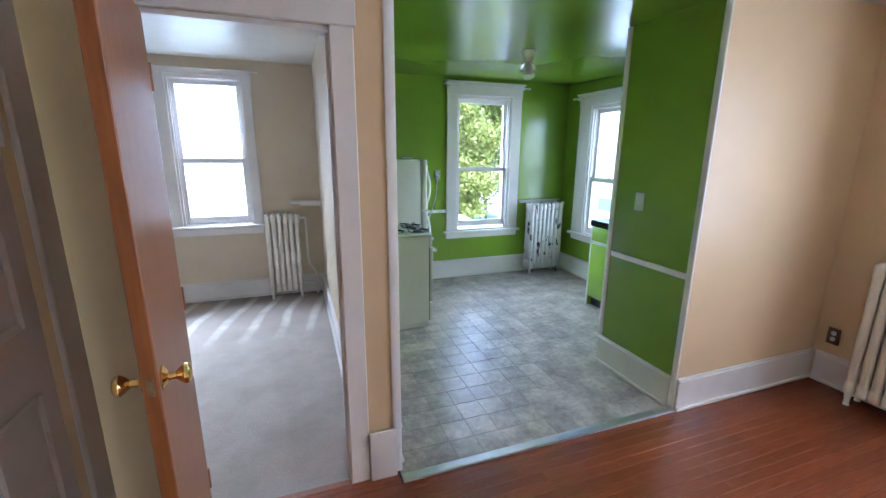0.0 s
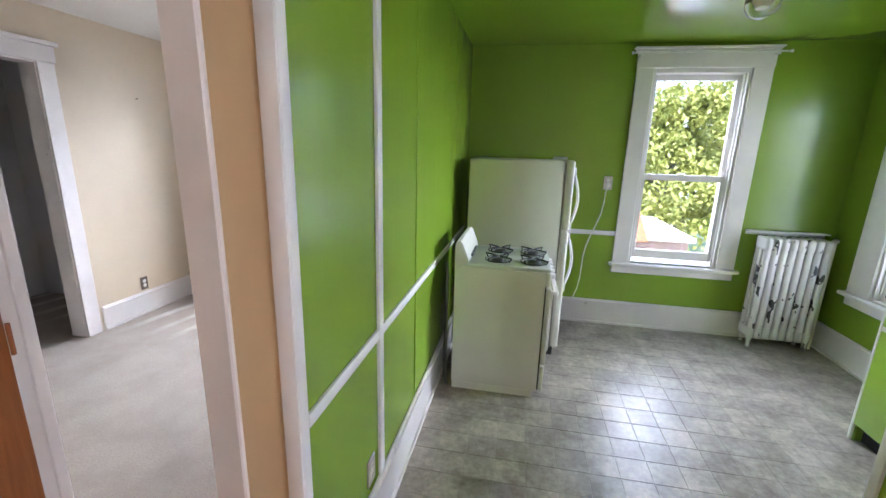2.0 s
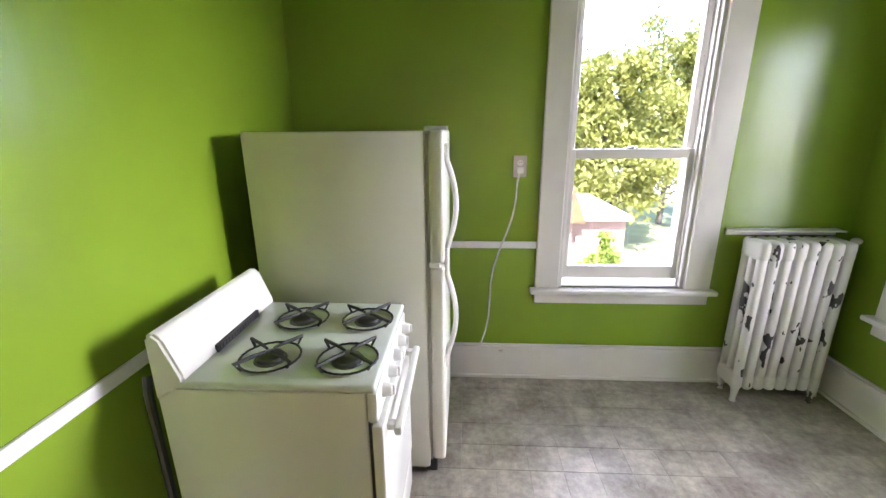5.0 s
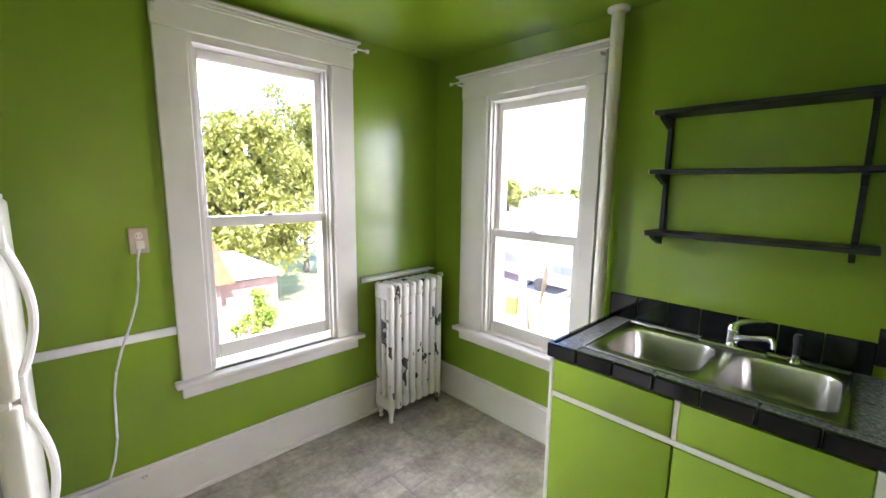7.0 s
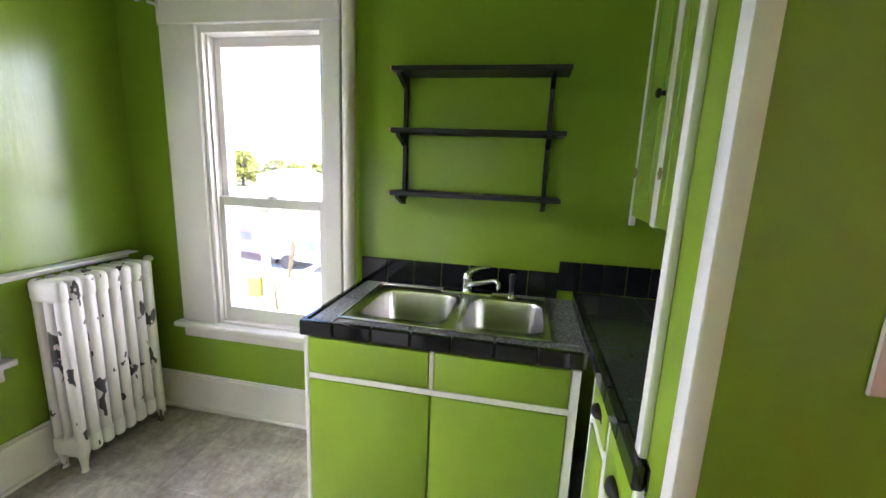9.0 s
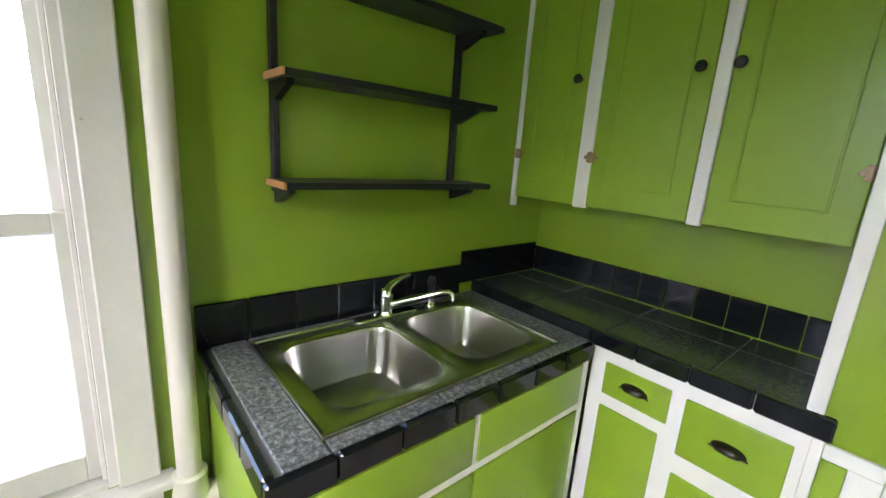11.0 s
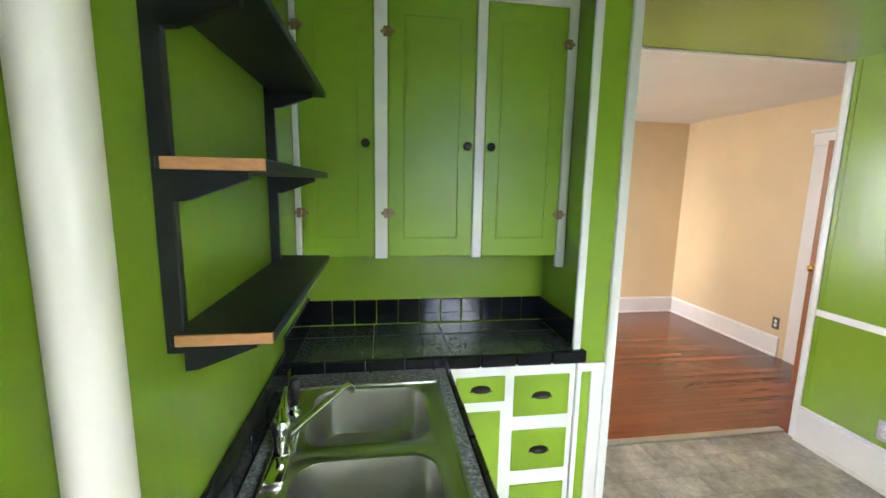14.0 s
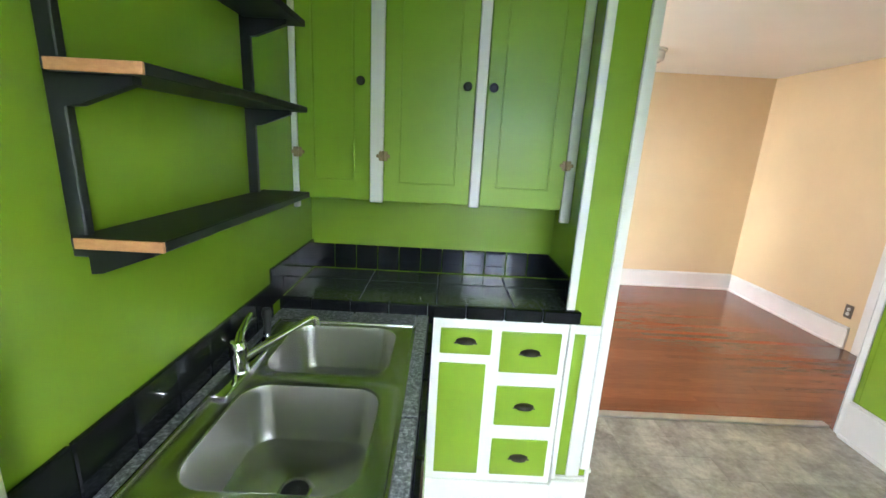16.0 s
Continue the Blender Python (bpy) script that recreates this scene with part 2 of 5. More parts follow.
M_garage = paint("pink_brown_stucco", (0.20, 0.13, 0.105), 0.8, 0.12)
M_grass = paint("dry_grass", (0.26, 0.27, 0.12), 0.95, 0.3, scale=0.6)
M_concrete = paint("pale_concrete", (0.52, 0.50, 0.47), 0.85, 0.12, scale=0.8)
M_roofgrey = paint("pale_green_roofing", (0.42, 0.47, 0.45), 0.8, 0.08)


# ---- mesh helpers ----
def finish(name, bm, mat, parent=None, smooth=False, label=""):
    me = bpy.data.meshes.new(name)
    bmesh.ops.recalc_face_normals(bm, faces=bm.faces[:])
    bm.to_mesh(me)
    bm.free()
    if smooth:
        me.polygons.foreach_set("use_smooth", [True] * len(me.polygons))
        me.set_sharp_from_angle(angle=radians(38))
    if mat:
        me.materials.append(mat)
    ob = new(name, me)
    if parent:
        attach(ob, parent)
    if label:
        tagged(ob, label)
    return ob


def attach(ob, parent):
    ob.parent = parent


def bx(bm, lo, hi, bev=0.0, seg=1):
    lo, hi = [min(a, b) for a, b in zip(lo, hi)], [max(a, b) for a, b in zip(lo, hi)]
    g = bmesh.ops.create_cube(bm, size=1.0)
    for v in g["verts"]:
        v.co = Vector([l + (c + 0.5) * (h - l) for l, h, c in zip(lo, hi, v.co)])
    if bev:
        edges = {e for v in g["verts"] for e in v.link_edges}
        bmesh.ops.bevel(bm, geom=list(edges), offset=min(bev, 0.45 * min(h - l for l, h in zip(lo, hi))), segments=seg, affect='EDGES', profile=0.5)


def box(name, lo, hi, mat, parent=None, bev=0.002, seg=1, label=""):
    bm = bmesh.new()
    bx(bm, lo, hi, bev, seg)
    return finish(name, bm, mat, parent, seg > 1, label)


def rod(bm, a, b, r0, r1=None, seg=12):
    a, b = Vector(a), Vector(b)
    d = b - a
    m = Matrix.Translation((a + b) / 2) @ d.to_track_quat('Z', 'Y').to_matrix().to_4x4()
    bmesh.ops.create_cone(bm, cap_ends=True, segments=seg, radius1=r0, radius2=r0 if r1 is None else r1, depth=d.length, matrix=m)


def sweep(bm, pts, r, seg=8):
    pts = [Vector(p) for p in pts]
    rings = []
    for k, p in enumerate(pts):
        d = (pts[min(k + 1, len(pts) - 1)] - pts[max(k - 1, 0)]).normalized()
        q = d.to_track_quat('Z', 'Y')
        rr = r[k] if isinstance(r, (list, tuple)) else r
        rings.append([bm.verts.new(p + q @ Vector((rr * math.cos(2 * math.pi * j / seg), rr * math.sin(2 * math.pi * j / seg), 0))) for j in range(seg)])
    for a, b in zip(rings, rings[1:]):
        best = min(range(seg), key=lambda s: (a[0].co - b[s].co).length)
        for j in range(seg):
            bm.faces.new((a[j], a[(j + 1) % seg], b[(j + 1 + best) % seg], b[(j + best) % seg]))
    bm.faces.new(rings[0][::-1])
    bm.faces.new(rings[-1])


def lathe(bm, prof, m=Matrix(), seg=20):
    rings = []
    for r, z in prof:
        rings.append([bm.verts.new(m @ Vector((r * math.cos(2 * math.pi * j / seg), r * math.sin(2 * math.pi * j / seg), z))) for j in range(seg)] if r > 1e-5 else [bm.verts.new(m @ Vector((0, 0, z)))])
    for a, b in zip(rings, rings[1:]):
        for j in range(seg):
            k = (j + 1) % seg
            if len(a) == 1 and len(b) == 1:
                continue
            if len(a) == 1:
                bm.faces.new((a[0], b[j], b[k]))
            elif len(b) == 1:
                bm.faces.new((a[j], a[k], b[0]))
            else:
                bm.faces.new((a[j], a[k], b[k], b[j]))


def arc(p0, p1, bulge, n=10):
    p0, p1, bulge = Vector(p0), Vector(p1), Vector(bulge)
    return [p0.lerp(p1, k / n) + bulge * math.sin(math.pi * k / n) for k in range(n + 1)]


def thing(name, at, label, category, group="", kind="", turn=0):
    ob = new(name)
    ob.matrix_basis = pose(*at, 0, 0, turn)
    ob.empty_display_size = 0.1
    return tagged(ob, label, category, group, kind)


# ---- plan ----
W, E, N = 0.577, 3.58, 5.12          # kitchen west, east and north faces
BE, BWX = 0.43, -2.24                # bedroom east and west faces
LN, LS, LW = 2.05, -0.52, -0.55      # living room north, south and west faces
LNW = 2.12                           # north face west of the kitchen opening
LC, BC = 2.40, 2.41                  # ceilings of living room and bedroom
def kc(y):
    return 2.335 + (max(y, 2.1) - 2.1) * 0.018   # the kitchen ceiling falls a little to the south


def wall(name, axis, lo, hi, a, b, z0, z1, mat, label, holes=()):
    """A wall across axis from lo to hi thick, from a to b along it, with holes (a0, a1, z0, z1)."""
    bm = bmesh.new()
    def put(u0, u1, w0, w1):
        if u1 - u0 > 1e-4 and w1 - w0 > 1e-4:
            bx(bm, (lo, u0, w0) if axis == 'x' else (u0, lo, w0), (hi, u1, w1) if axis == 'x' else (u1, hi, w1))
    u = a
    for h0, h1, w0, w1 in sorted(holes):
        put(u, h0, z0, z1)
        put(h0, h1, z0, w0)
        put(h0, h1, w1, z1)
        u = h1
    put(u, b, z0, z1)
    return tagged(finish(name, bm, mat), label, "wall", kind="structure")


H = 2.75
A_HOLE = (2.045, 2.740, 0.60, 2.22)
B_HOLE = (3.98, 4.635, 0.56, 2.11)
BED_HOLES = [(-1.61, -1.005, 0.80, 2.25), (-0.89, -0.26, 0.80, 2.25)]
L_HOLE = (0.1, 1.15, 0.75, 2.1)
wall("wall_kitchen_north", 'y', N, N + 0.2, 0.505, E + 0.2, -0.3, H, M_green, "glossy green painted plaster kitchen wall", [A_HOLE])
wall("wall_kitchen_east", 'x', E, E + 0.2, 2.19, N, -0.3, H, M_green, "glossy green painted plaster wall behind the sink", [B_HOLE])
wall("wall_kitchen_west", 'x', 0.505, W, 2.185, N, -0.3, H, M_green, "glossy green panelled kitchen wall")
wall("wall_kitchen_alcove", 'y', 2.19, 2.335, 2.45, E, -0.3, H, M_green, "green painted wall behind the cabinets")
wall("wall_stub", 'x', 2.30, 2.45, 2.19, 2.735, -0.3, H, M_green, "green partition end beside the cabinets")
wall("wall_bedroom_north", 'y', N, N + 0.2, BWX - 0.12, 0.505, -0.3, H, M_beige, "beige painted bedroom window wall", BED_HOLES)
wall("wall_bedroom_east", 'x', BE, 0.505, 2.185, N, -0.3, H, M_beige, "beige painted bedroom partition")
wall("wall_bedroom_west", 'x', BWX - 0.12, BWX, 2.185, N, -0.3, H, M_beige, "beige painted bedroom wall with a doorway", [(2.98, 3.76, -0.05, 2.04)])
DOOR_HOLE = (-0.28, 0.345, -0.05, 2.005)
wall("wall_bedroom_south", 'y', 2.15, 2.185, BWX - 0.12, 0.505, -0.3, H, M_beige, "beige painted bedroom wall with a doorway", [DOOR_HOLE])
wall("wall_living_north_west", 'y', LNW, 2.15, LW - 0.15, W, -0.3, H, M_tan, "tan painted living room wall with the bedroom doorway", [DOOR_HOLE])
box("wall_living_pier", (0.505, 2.15, -0.3), (W, 2.185, H), M_tan)
wall("wall_living_north_east", 'y', LN, 2.19, 2.30, E, -0.3, H, M_tan, "tan painted living room wall")
wall("wall_living_east", 'x', E, E + 0.2, LS - 0.15, 2.19, -0.3, H, M_tan, "tan painted living room outer wall", [L_HOLE])
wall("wall_living_south", 'y', LS - 0.15, LS, LW - 0.15, E, -0.3, H, M_tan, "tan painted living room wall")
G_HOLE = (1.17, 1.915, -0.05, 1.99)
wall("wall_living_west", 'x', LW - 0.15, LW, LS, LN, -0.3, H, M_tan, "tan painted living room wall with a door", [G_HOLE])
tagged(bpy.data.objects["wall_living_pier"], "tan wall end between two openings", "wall", kind="structure")
# dark room behind the bedroom's side doorway
wall("wall_closet_west", 'x', -3.75, -3.63, 2.3, 4.6, -0.3, H, M_grey_paint, "grey painted wall of the dim side room")
wall("wall_closet_north", 'y', 4.48, 4.6, -3.63, BWX - 0.12, -0.3, H, M_grey_paint, "grey painted wall of the dim side room")
wall("wall_closet_south", 'y', 2.3, 2.42, -3.63, BWX - 0.12, -0.3, H, M_grey_paint, "grey painted wall of the dim side room")


def slab(name, lo, hi, mat, label, cat, tilt=None):
    bm = bmesh.new()
    bx(bm, lo, hi)
    if tilt:
        for v in bm.verts:
            v.co.z += tilt(v.co.y)
    return tagged(finish(name, bm, mat), label, cat, kind="structure")


slab("ceiling_kitchen", (W, 2.10, 0), (E, N, 0.1), M_green_ceiling, "glossy green painted kitchen ceiling", "ceiling", kc)
slab("ceiling_living", (LW, LS, LC), (E, LN + 0.05, LC + 0.1), M_ceiling, "white painted living room ceiling", "ceiling")
slab("ceiling_bedroom", (BWX, 2.185, BC), (BE, N, BC + 0.1), M_ceiling, "white painted bedroom ceiling", "ceiling")
slab("ceiling_closet", (-3.63, 2.42, BC), (BWX - 0.12, 4.48, BC + 0.1), M_grey_paint, "grey ceiling of the dim side room", "ceiling")
slab("roof", (-4.2, -1.0, H), (4.1, 5.6, H + 0.15), M_roofgrey, "flat roof over the rooms", "roof")
box("ceiling_trim", (W, 2.055, 2.325), (2.30, 2.10, 2.40), M_white_cab, bev=0.006)
tagged(bpy.data.objects["ceiling_trim"], "white trim along the kitchen ceiling edge", "trim", kind="structure")
floor_kitchen = slab("floor_kitchen", (W, 2.075, -0.1), (E, N, -0.002), plain("pale_vinyl_joint", (0.40, 0.37, 0.325), 0.5), "mottled grey tile-pattern vinyl kitchen floor", "floor")
floor_living = slab("floor_living", (LW, LS, -0.1), (E, 2.03, -0.004), plain("dark_floor_gap", (0.03, 0.012, 0.006), 0.8), "red-stained hardwood strip floor", "floor")
slab("floor_bedroom", (BWX, 2.139, -0.1), (BE, N, 0.0), M_carpet, "grey-beige carpet with pale streaks towards the windows", "carpet")
slab("floor_closet", (-3.63, 2.42, -0.1), (BWX - 0.001, 4.48, -0.002), M_carpet, "dim grey-beige carpet", "carpet")
bm = bmesh.new()
bx(bm, (W, 2.03, -0.02), (2.30, 2.082, 0.012), 0.006, 2)
tagged(finish("threshold_strip", bm, plain("aluminium_strip", (0.6, 0.6, 0.6), 0.35, 1)), "worn aluminium threshold strip between wood and vinyl", "threshold", kind="structure")
box("door_sill", (-0.28, 2.10, -0.02), (0.345, 2.138, 0.004), M_doorwood, bev=0.003)
slab("floor_living_edge", (LW, 2.0305, -0.1), (W, 2.119, -0.004), bpy.data.materials["dark_floor_gap"], "red-stained hardwood floor edge along the wall", "floor")
tagged(bpy.data.objects["door_sill"], "wooden sill under the bedroom door", "threshold", kind="structure")


def strip(name, lo, hi, mat=M_white, label="white painted wooden trim", cat="trim", bev=0.004):
    return tagged(box(name, lo, hi, mat, bev=bev, seg=2), label, cat, kind="structure")


def baseboard(axis, face, side, a, b, h=0.20):
    """A moulded baseboard along a wall face; side is the way into the room."""
    bm = bmesh.new()
    for t, z0, z1 in ((0.018, 0.0, h - 0.03), (0.026, h - 0.03, h - 0.012), (0.014, h - 0.012, h), (0.032, 0.0, 0.02)):
        lo, hi = (face, a, z0), (face + side * t, b, z1)
        if axis == 'y':
            lo, hi = (a, face, z0), (b, face + side * t, z1)
        bx(bm, lo, hi, 0.003)
    return tagged(finish("baseboard", bm, M_white), "tall white painted moulded baseboard", "baseboard", kind="structure")


baseboard('y', N, -1, 1.42, E, 0.225)
baseboard('y', N, -1, W, 1.42, 0.225)
baseboard('x', E, -1, 3.80, N - 0.03, 0.225)
baseboard('x', W + 0.003, 1, LNW + 0.039, N - 0.03, 0.235)
baseboard('x', 2.297, -1, 2.083, 2.735, 0.21)
baseboard('y', LN, -1, 2.30, E, 0.215)
baseboard('x', E, -1, LS, LN - 0.03, 0.215)
baseboard('y', LS, 1, LW, E, 0.20)
baseboard('x', LW, 1, LS + 0.03, 0.985, 0.20)
baseboard('y', N, -1, BWX, BE, 0.20)
baseboard('x', BE, -1, 2.30, N - 0.03, 0.20)
baseboard('x', BWX, 1, 3.90, N - 0.03, 0.20)
baseboard('y', 2.735, 1, 2.30, 2.45, 0.17)

strip("wall_kitchen_west_end", (W - 0.002, LNW + 0.003, 0.0), (W + 0.003, 2.186, 2.334), M_green, "green painted wall edge", "wall", 0)
strip("wall_stub_end", (2.297, 2.078, 0.0), (2.302, 2.191, 2.334), M_green, "green painted wall edge", "wall", 0)
# battens and rails on the green walls
strip("rail_west", (W, LNW + 0.039, 0.834), (W + 0.012, 4.9, 0.875), M_white_cab, "white batten rail on the green wall")
strip("batten_west", (W, 2.678, 0.235), (W + 0.015, 2.722, kc(2.7) - 0.003), M_white_cab, "white vertical batten on the green wall")
strip("rail_north", (1.0, N - 0.012, 0.828), (1.905, N, 0.868), M_white_cab, "white batten rail on the green wall")
strip("seam_west", (W, 3.238, 0.235), (W + 0.006, 3.250, kc(3.2) - 0.003), M_green, "green panel seam strip")
strip("rail_stub", (2.288, 2.081, 0.835), (2.30, 2.70, 0.872), M_white_cab, "white batten rail on the green partition")
strip("corner_stub_south", (2.286, 2.046, 0.0), (2.300, 2.084, 2.325), M_white_cab, "white corner board at the kitchen opening")
strip("corner_stub_north", (2.288, 2.715, 0.21), (2.328, 2.750, kc(2.7) - 0.003), M_white_cab, "white corner trim of the partition end")
strip("corner_stub_cabinet", (2.444, 2.735, 0.935), (2.476, 2.752, kc(2.7) - 0.003), M_white_cab, "white trim between partition and cabinets")
strip("corner_west_opening", (W, LNW + 0.0005, 0.0), (W + 0.012, LNW + 0.038, 2.325), M_white_cab, "white corner board at the kitchen opening")
strip("opening_casing", (0.545, LNW - 0.008, 0.0), (W + 0.012, LNW - 0.0005, 2.39), M_white_cab, "white narrow casing of the kitchen opening")
strip("plinth_block", (0.43, LNW - 0.032, 0.0), (0.56, LNW - 0.017, 0.26), M_white, "white plinth block between two openings")


# ---- windows ----
def window(name, m, units, z0, z1, meet, top, horn, apron, rodded=True, cap=True, left=None, right=None, drop=0.0, label="white painted double-hung sash window"):
    """units: openings (u0, u1), u to the right as seen from inside, v outwards from the wall's face."""
    w = thing(name, (0, 0, 0), label, "window", kind="structure")
    w.matrix_basis = m
    u0, u1 = units[0][0], units[-1][1]
    cw = 0.175 if left is None else left
    cr = 0.185 if right is None else right
    bm = bmesh.new()
    bx(bm, (u0 - cw, -0.022, z0 - 0.0), (u0 - 0.006, 0, z1 + 0.02), 0.004)
    bx(bm, (u1 + 0.006, -0.022, z0), (u1 + cr, 0, z1 + 0.02), 0.004)
    for a, b in zip(units, units[1:]):
        bx(bm, (a[1] + 0.006, -0.022, z0), (b[0] - 0.006, 0, z1 + 0.02), 0.004)
    finish("casing", bm, M_white, w)
    bm = bmesh.new()
    bx(bm, (u0 - cw - 0.004, -0.026, z1 + 0.02), (u1 + cr + 0.004, 0, top - 0.03), 0.004)
    if cap:
        bx(bm, (u0 - cw - 0.02, -0.045, top - 0.03), (u1 + cr + 0.02, 0, top - 0.014), 0.004)
        bx(bm, (u0 - cw - 0.035, -0.06, top - 0.014), (u1 + cr + 0.035, 0, top), 0.004)
    finish("head_casing", bm, M_white, w)
    bm = bmesh.new()
    bx(bm, (u0 - cw - horn, -0.062, z0 - 0.028), (u1 + cr + horn, 0, z0), 0.007, 2)
    finish("sill", bm, M_white, w)
    box("apron", (u0 - cw, -0.02, z0 - apron), (u1 + cr, 0, z0 - 0.028), M_white, w, 0.004)
    for a, b in units:
        bm = bmesh.new()
        j = 0.014
        bx(bm, (a - 0.008, -0.004, z0), (a + j, 0.19, z1 + 0.02), 0.002)
        bx(bm, (b - j, -0.004, z0), (b + 0.008, 0.19, z1 + 0.02), 0.002)
        bx(bm, (a + j, -0.004, z1 - 0.016), (b - j, 0.19, z1 + 0.02), 0.002)
        bx(bm, (a + j, 0.0, z0 - 0.02), (b - j, 0.21, z0 + 0.012), 0.002)
        bx(bm, (a + j, 0.02, z0 + 0.012), (a + j + 0.012, 0.034, z1 - 0.016), 0.002)
        bx(bm, (b - j - 0.012, 0.02, z0 + 0.012), (b - j, 0.034, z1 - 0.016), 0.002)
        finish("frame", bm, M_white, w)
        a2, b2 = a + j + 0.002, b - j - 0.002
        for part, v0, q0, q1, bot in (("lower_sash", 0.036, z0 + 0.014 + drop, meet + 0.02, 0.075), ("upper_sash", 0.074, meet - 0.03, z1 - 0.018, 0.05)):
            bm = bmesh.new()
            s = 0.036
            tp = 0.05 if part == "lower_sash" else 0.045
            bx(bm, (a2, v0, q0), (a2 + s, v0 + 0.034, q1), 0.003)
            bx(bm, (b2 - s, v0, q0), (b2, v0 + 0.034, q1), 0.003)
            bx(bm, (a2 + s, v0, q0), (b2 - s, v0 + 0.034, q0 + bot), 0.003)
            bx(bm, (a2 + s, v0, q1 - tp), (b2 - s, v0 + 0.034, q1), 0.003)
            finish(part, bm, M_white, w)
            g = box("pane", (a2 + s - 0.004, v0 + 0.015, q0 + bot - 0.004), (b2 - s + 0.004, v0 + 0.019, q1 - tp + 0.004), M_glass, w, 0)
            g.visible_shadow = False
        bm = bmesh.new()
        lathe(bm, [(0, 0), (0.022, 0), (0.02, 0.012), (0.008, 0.016), (0, 0.017)], Matrix.Translation(((a + b) / 2, 0.05, meet + 0.02)), 12)
        bx(bm, ((a + b) / 2 - 0.03, 0.044, meet + 0.02), ((a + b) / 2 + 0.03, 0.056, meet + 0.028), 0.002)
        finish("sash_lock", bm, M_outlet_steel, w, True)
    if rodded:
        bm = bmesh.new()
        zr = top - 0.05
        rod(bm, (u0 - cw - 0.05, -0.075, zr), (u1 + cr + 0.06, -0.075, zr), 0.006, seg=8)
        for u in (u0 - cw + 0.01, u1 + cr - 0.01):
            bx(bm, (u - 0.008, -0.078, zr - 0.02), (u + 0.008, -0.02, zr - 0.008), 0.002)
            bx(bm, (u - 0.008, -0.03, zr - 0.05), (u + 0.008, -0.024, zr + 0.01), 0.002)
        for u in (u0 - cw - 0.055, u1 + cr + 0.065):
            lathe(bm, [(0, -0.012), (0.012, -0.006), (0.012, 0.006), (0, 0.012)], Matrix.Translation((u, -0.075, zr)) @ pose(0, 0, 0, 0, 90, 0), 10)
        finish("curtain_rod", bm, M_porcelain, w, True)
    return w


window("window_1", Matrix.Translation((0, N, 0)), [A_HOLE[:2]], 0.595, 2.185, 1.352, 2.355, 0.03, 0.095, drop=0.03, left=0.138, right=0.147)
mE = Matrix(((0, 1, 0, E), (-1, 0, 0, 0), (0, 0, 1, 0), (0, 0, 0, 1)))
window("window_2", mE, [(-B_HOLE[1], -B_HOLE[0])], 0.558, 2.075, 1.245, 2.245, 0.03, 0.095, left=0.215, right=0.095)
window("window_3", Matrix.Translation((0, N, 0)), [h[:2] for h in BED_HOLES], 0.80, 2.235, 1.455, 2.34, 0.03, 0.10, cap=False, left=0.10, right=0.10, label="white painted pair of double-hung bedroom windows")
# Unseen window, added so that light can enter the living room.
window("window_4", mE, [(-L_HOLE[1], -0.66), (-0.59, -L_HOLE[0])], 0.75, 2.08, 1.40, 2.26, 0.03, 0.09, label="white painted pair of double-hung living room windows, added out of view")


# ---- doors and casings ----
def casing(name, axis, face, side, a, b, top, cw, label, right_w=None):
    t = 0.018 * side
    r = cw if right_w is None else right_w
    bm = bmesh.new()
    for lo, hi in (((a - cw, face, 0), (a + 0.004, face + t, top)), ((b - 0.004, face, 0), (b + r, face + t, top)), ((a - cw - 0.01, face, top), (b + r + 0.01, face + t * 1.3, top + 0.11)), ((a - cw - 0.03, face, top + 0.11), (b + r + 0.03, face + t * 2.4, top + 0.14))):
        if axis == 'x':
            lo, hi = (lo[1], lo[0], lo[2]), (hi[1], hi[0], hi[2])
        bx(bm, lo, hi, 0.004)
    return tagged(finish(name, bm, M_white), label, "door casing", kind="structure")


casing("casing_bedroom_door", 'y', LNW, -1, -0.28, 0.345, 2.005, 0.10, "white painted casing round the bedroom doorway", 0.085)
bm = bmesh.new()
bx(bm, (-0.292, LNW - 0.002, 0), (-0.276, 2.19, 2.0), 0.002)
bx(bm, (0.341, LNW - 0.002, 0), (0.357, 2.19, 2.0), 0.002)
bx(bm, (-0.276, LNW - 0.002, 1.985), (0.341, 2.19, 2.004), 0.002)
bx(bm, (0.328, 2.15, 0), (0.341, 2.178, 1.985), 0.002)
bx(bm, (-0.276, 2.15, 0), (-0.263, 2.178, 1.985), 0.002)
tagged(finish("jamb_bedroom_door", bm, M_white), "white worn jamb of the bedroom doorway", "door jamb", kind="structure")
bm = bmesh.new()
bx(bm, (0.338, 2.128, 0.93), (0.3405, 2.148, 1.06), 0.001)
tagged(finish("strike_plate", bm, M_brass), "brass strike plate in the door jamb", "strike plate", kind="structure")
casing("casing_side_room", 'x', BWX, 1, 2.98, 3.76, 2.04, 0.11, "white painted casing round the side room doorway")
bm = bmesh.new()
bx(bm, (BWX - 0.14, 3.752, 0), (BWX + 0.002, 3.768, 2.04), 0.002)
bx(bm, (BWX - 0.14, 2.972, 0), (BWX + 0.002, 2.988, 2.04), 0.002)
bx(bm, (BWX - 0.14, 2.988, 2.03), (BWX + 0.002, 3.752, 2.045), 0.002)
tagged(finish("jamb_side_room", bm, M_white), "white jamb of the side room doorway", "door jamb", kind="structure")
casing("casing_hall_door", 'x', LW, 1, G_HOLE[0], G_HOLE[1], 1.99, 0.115, "white painted casing round the panelled door")


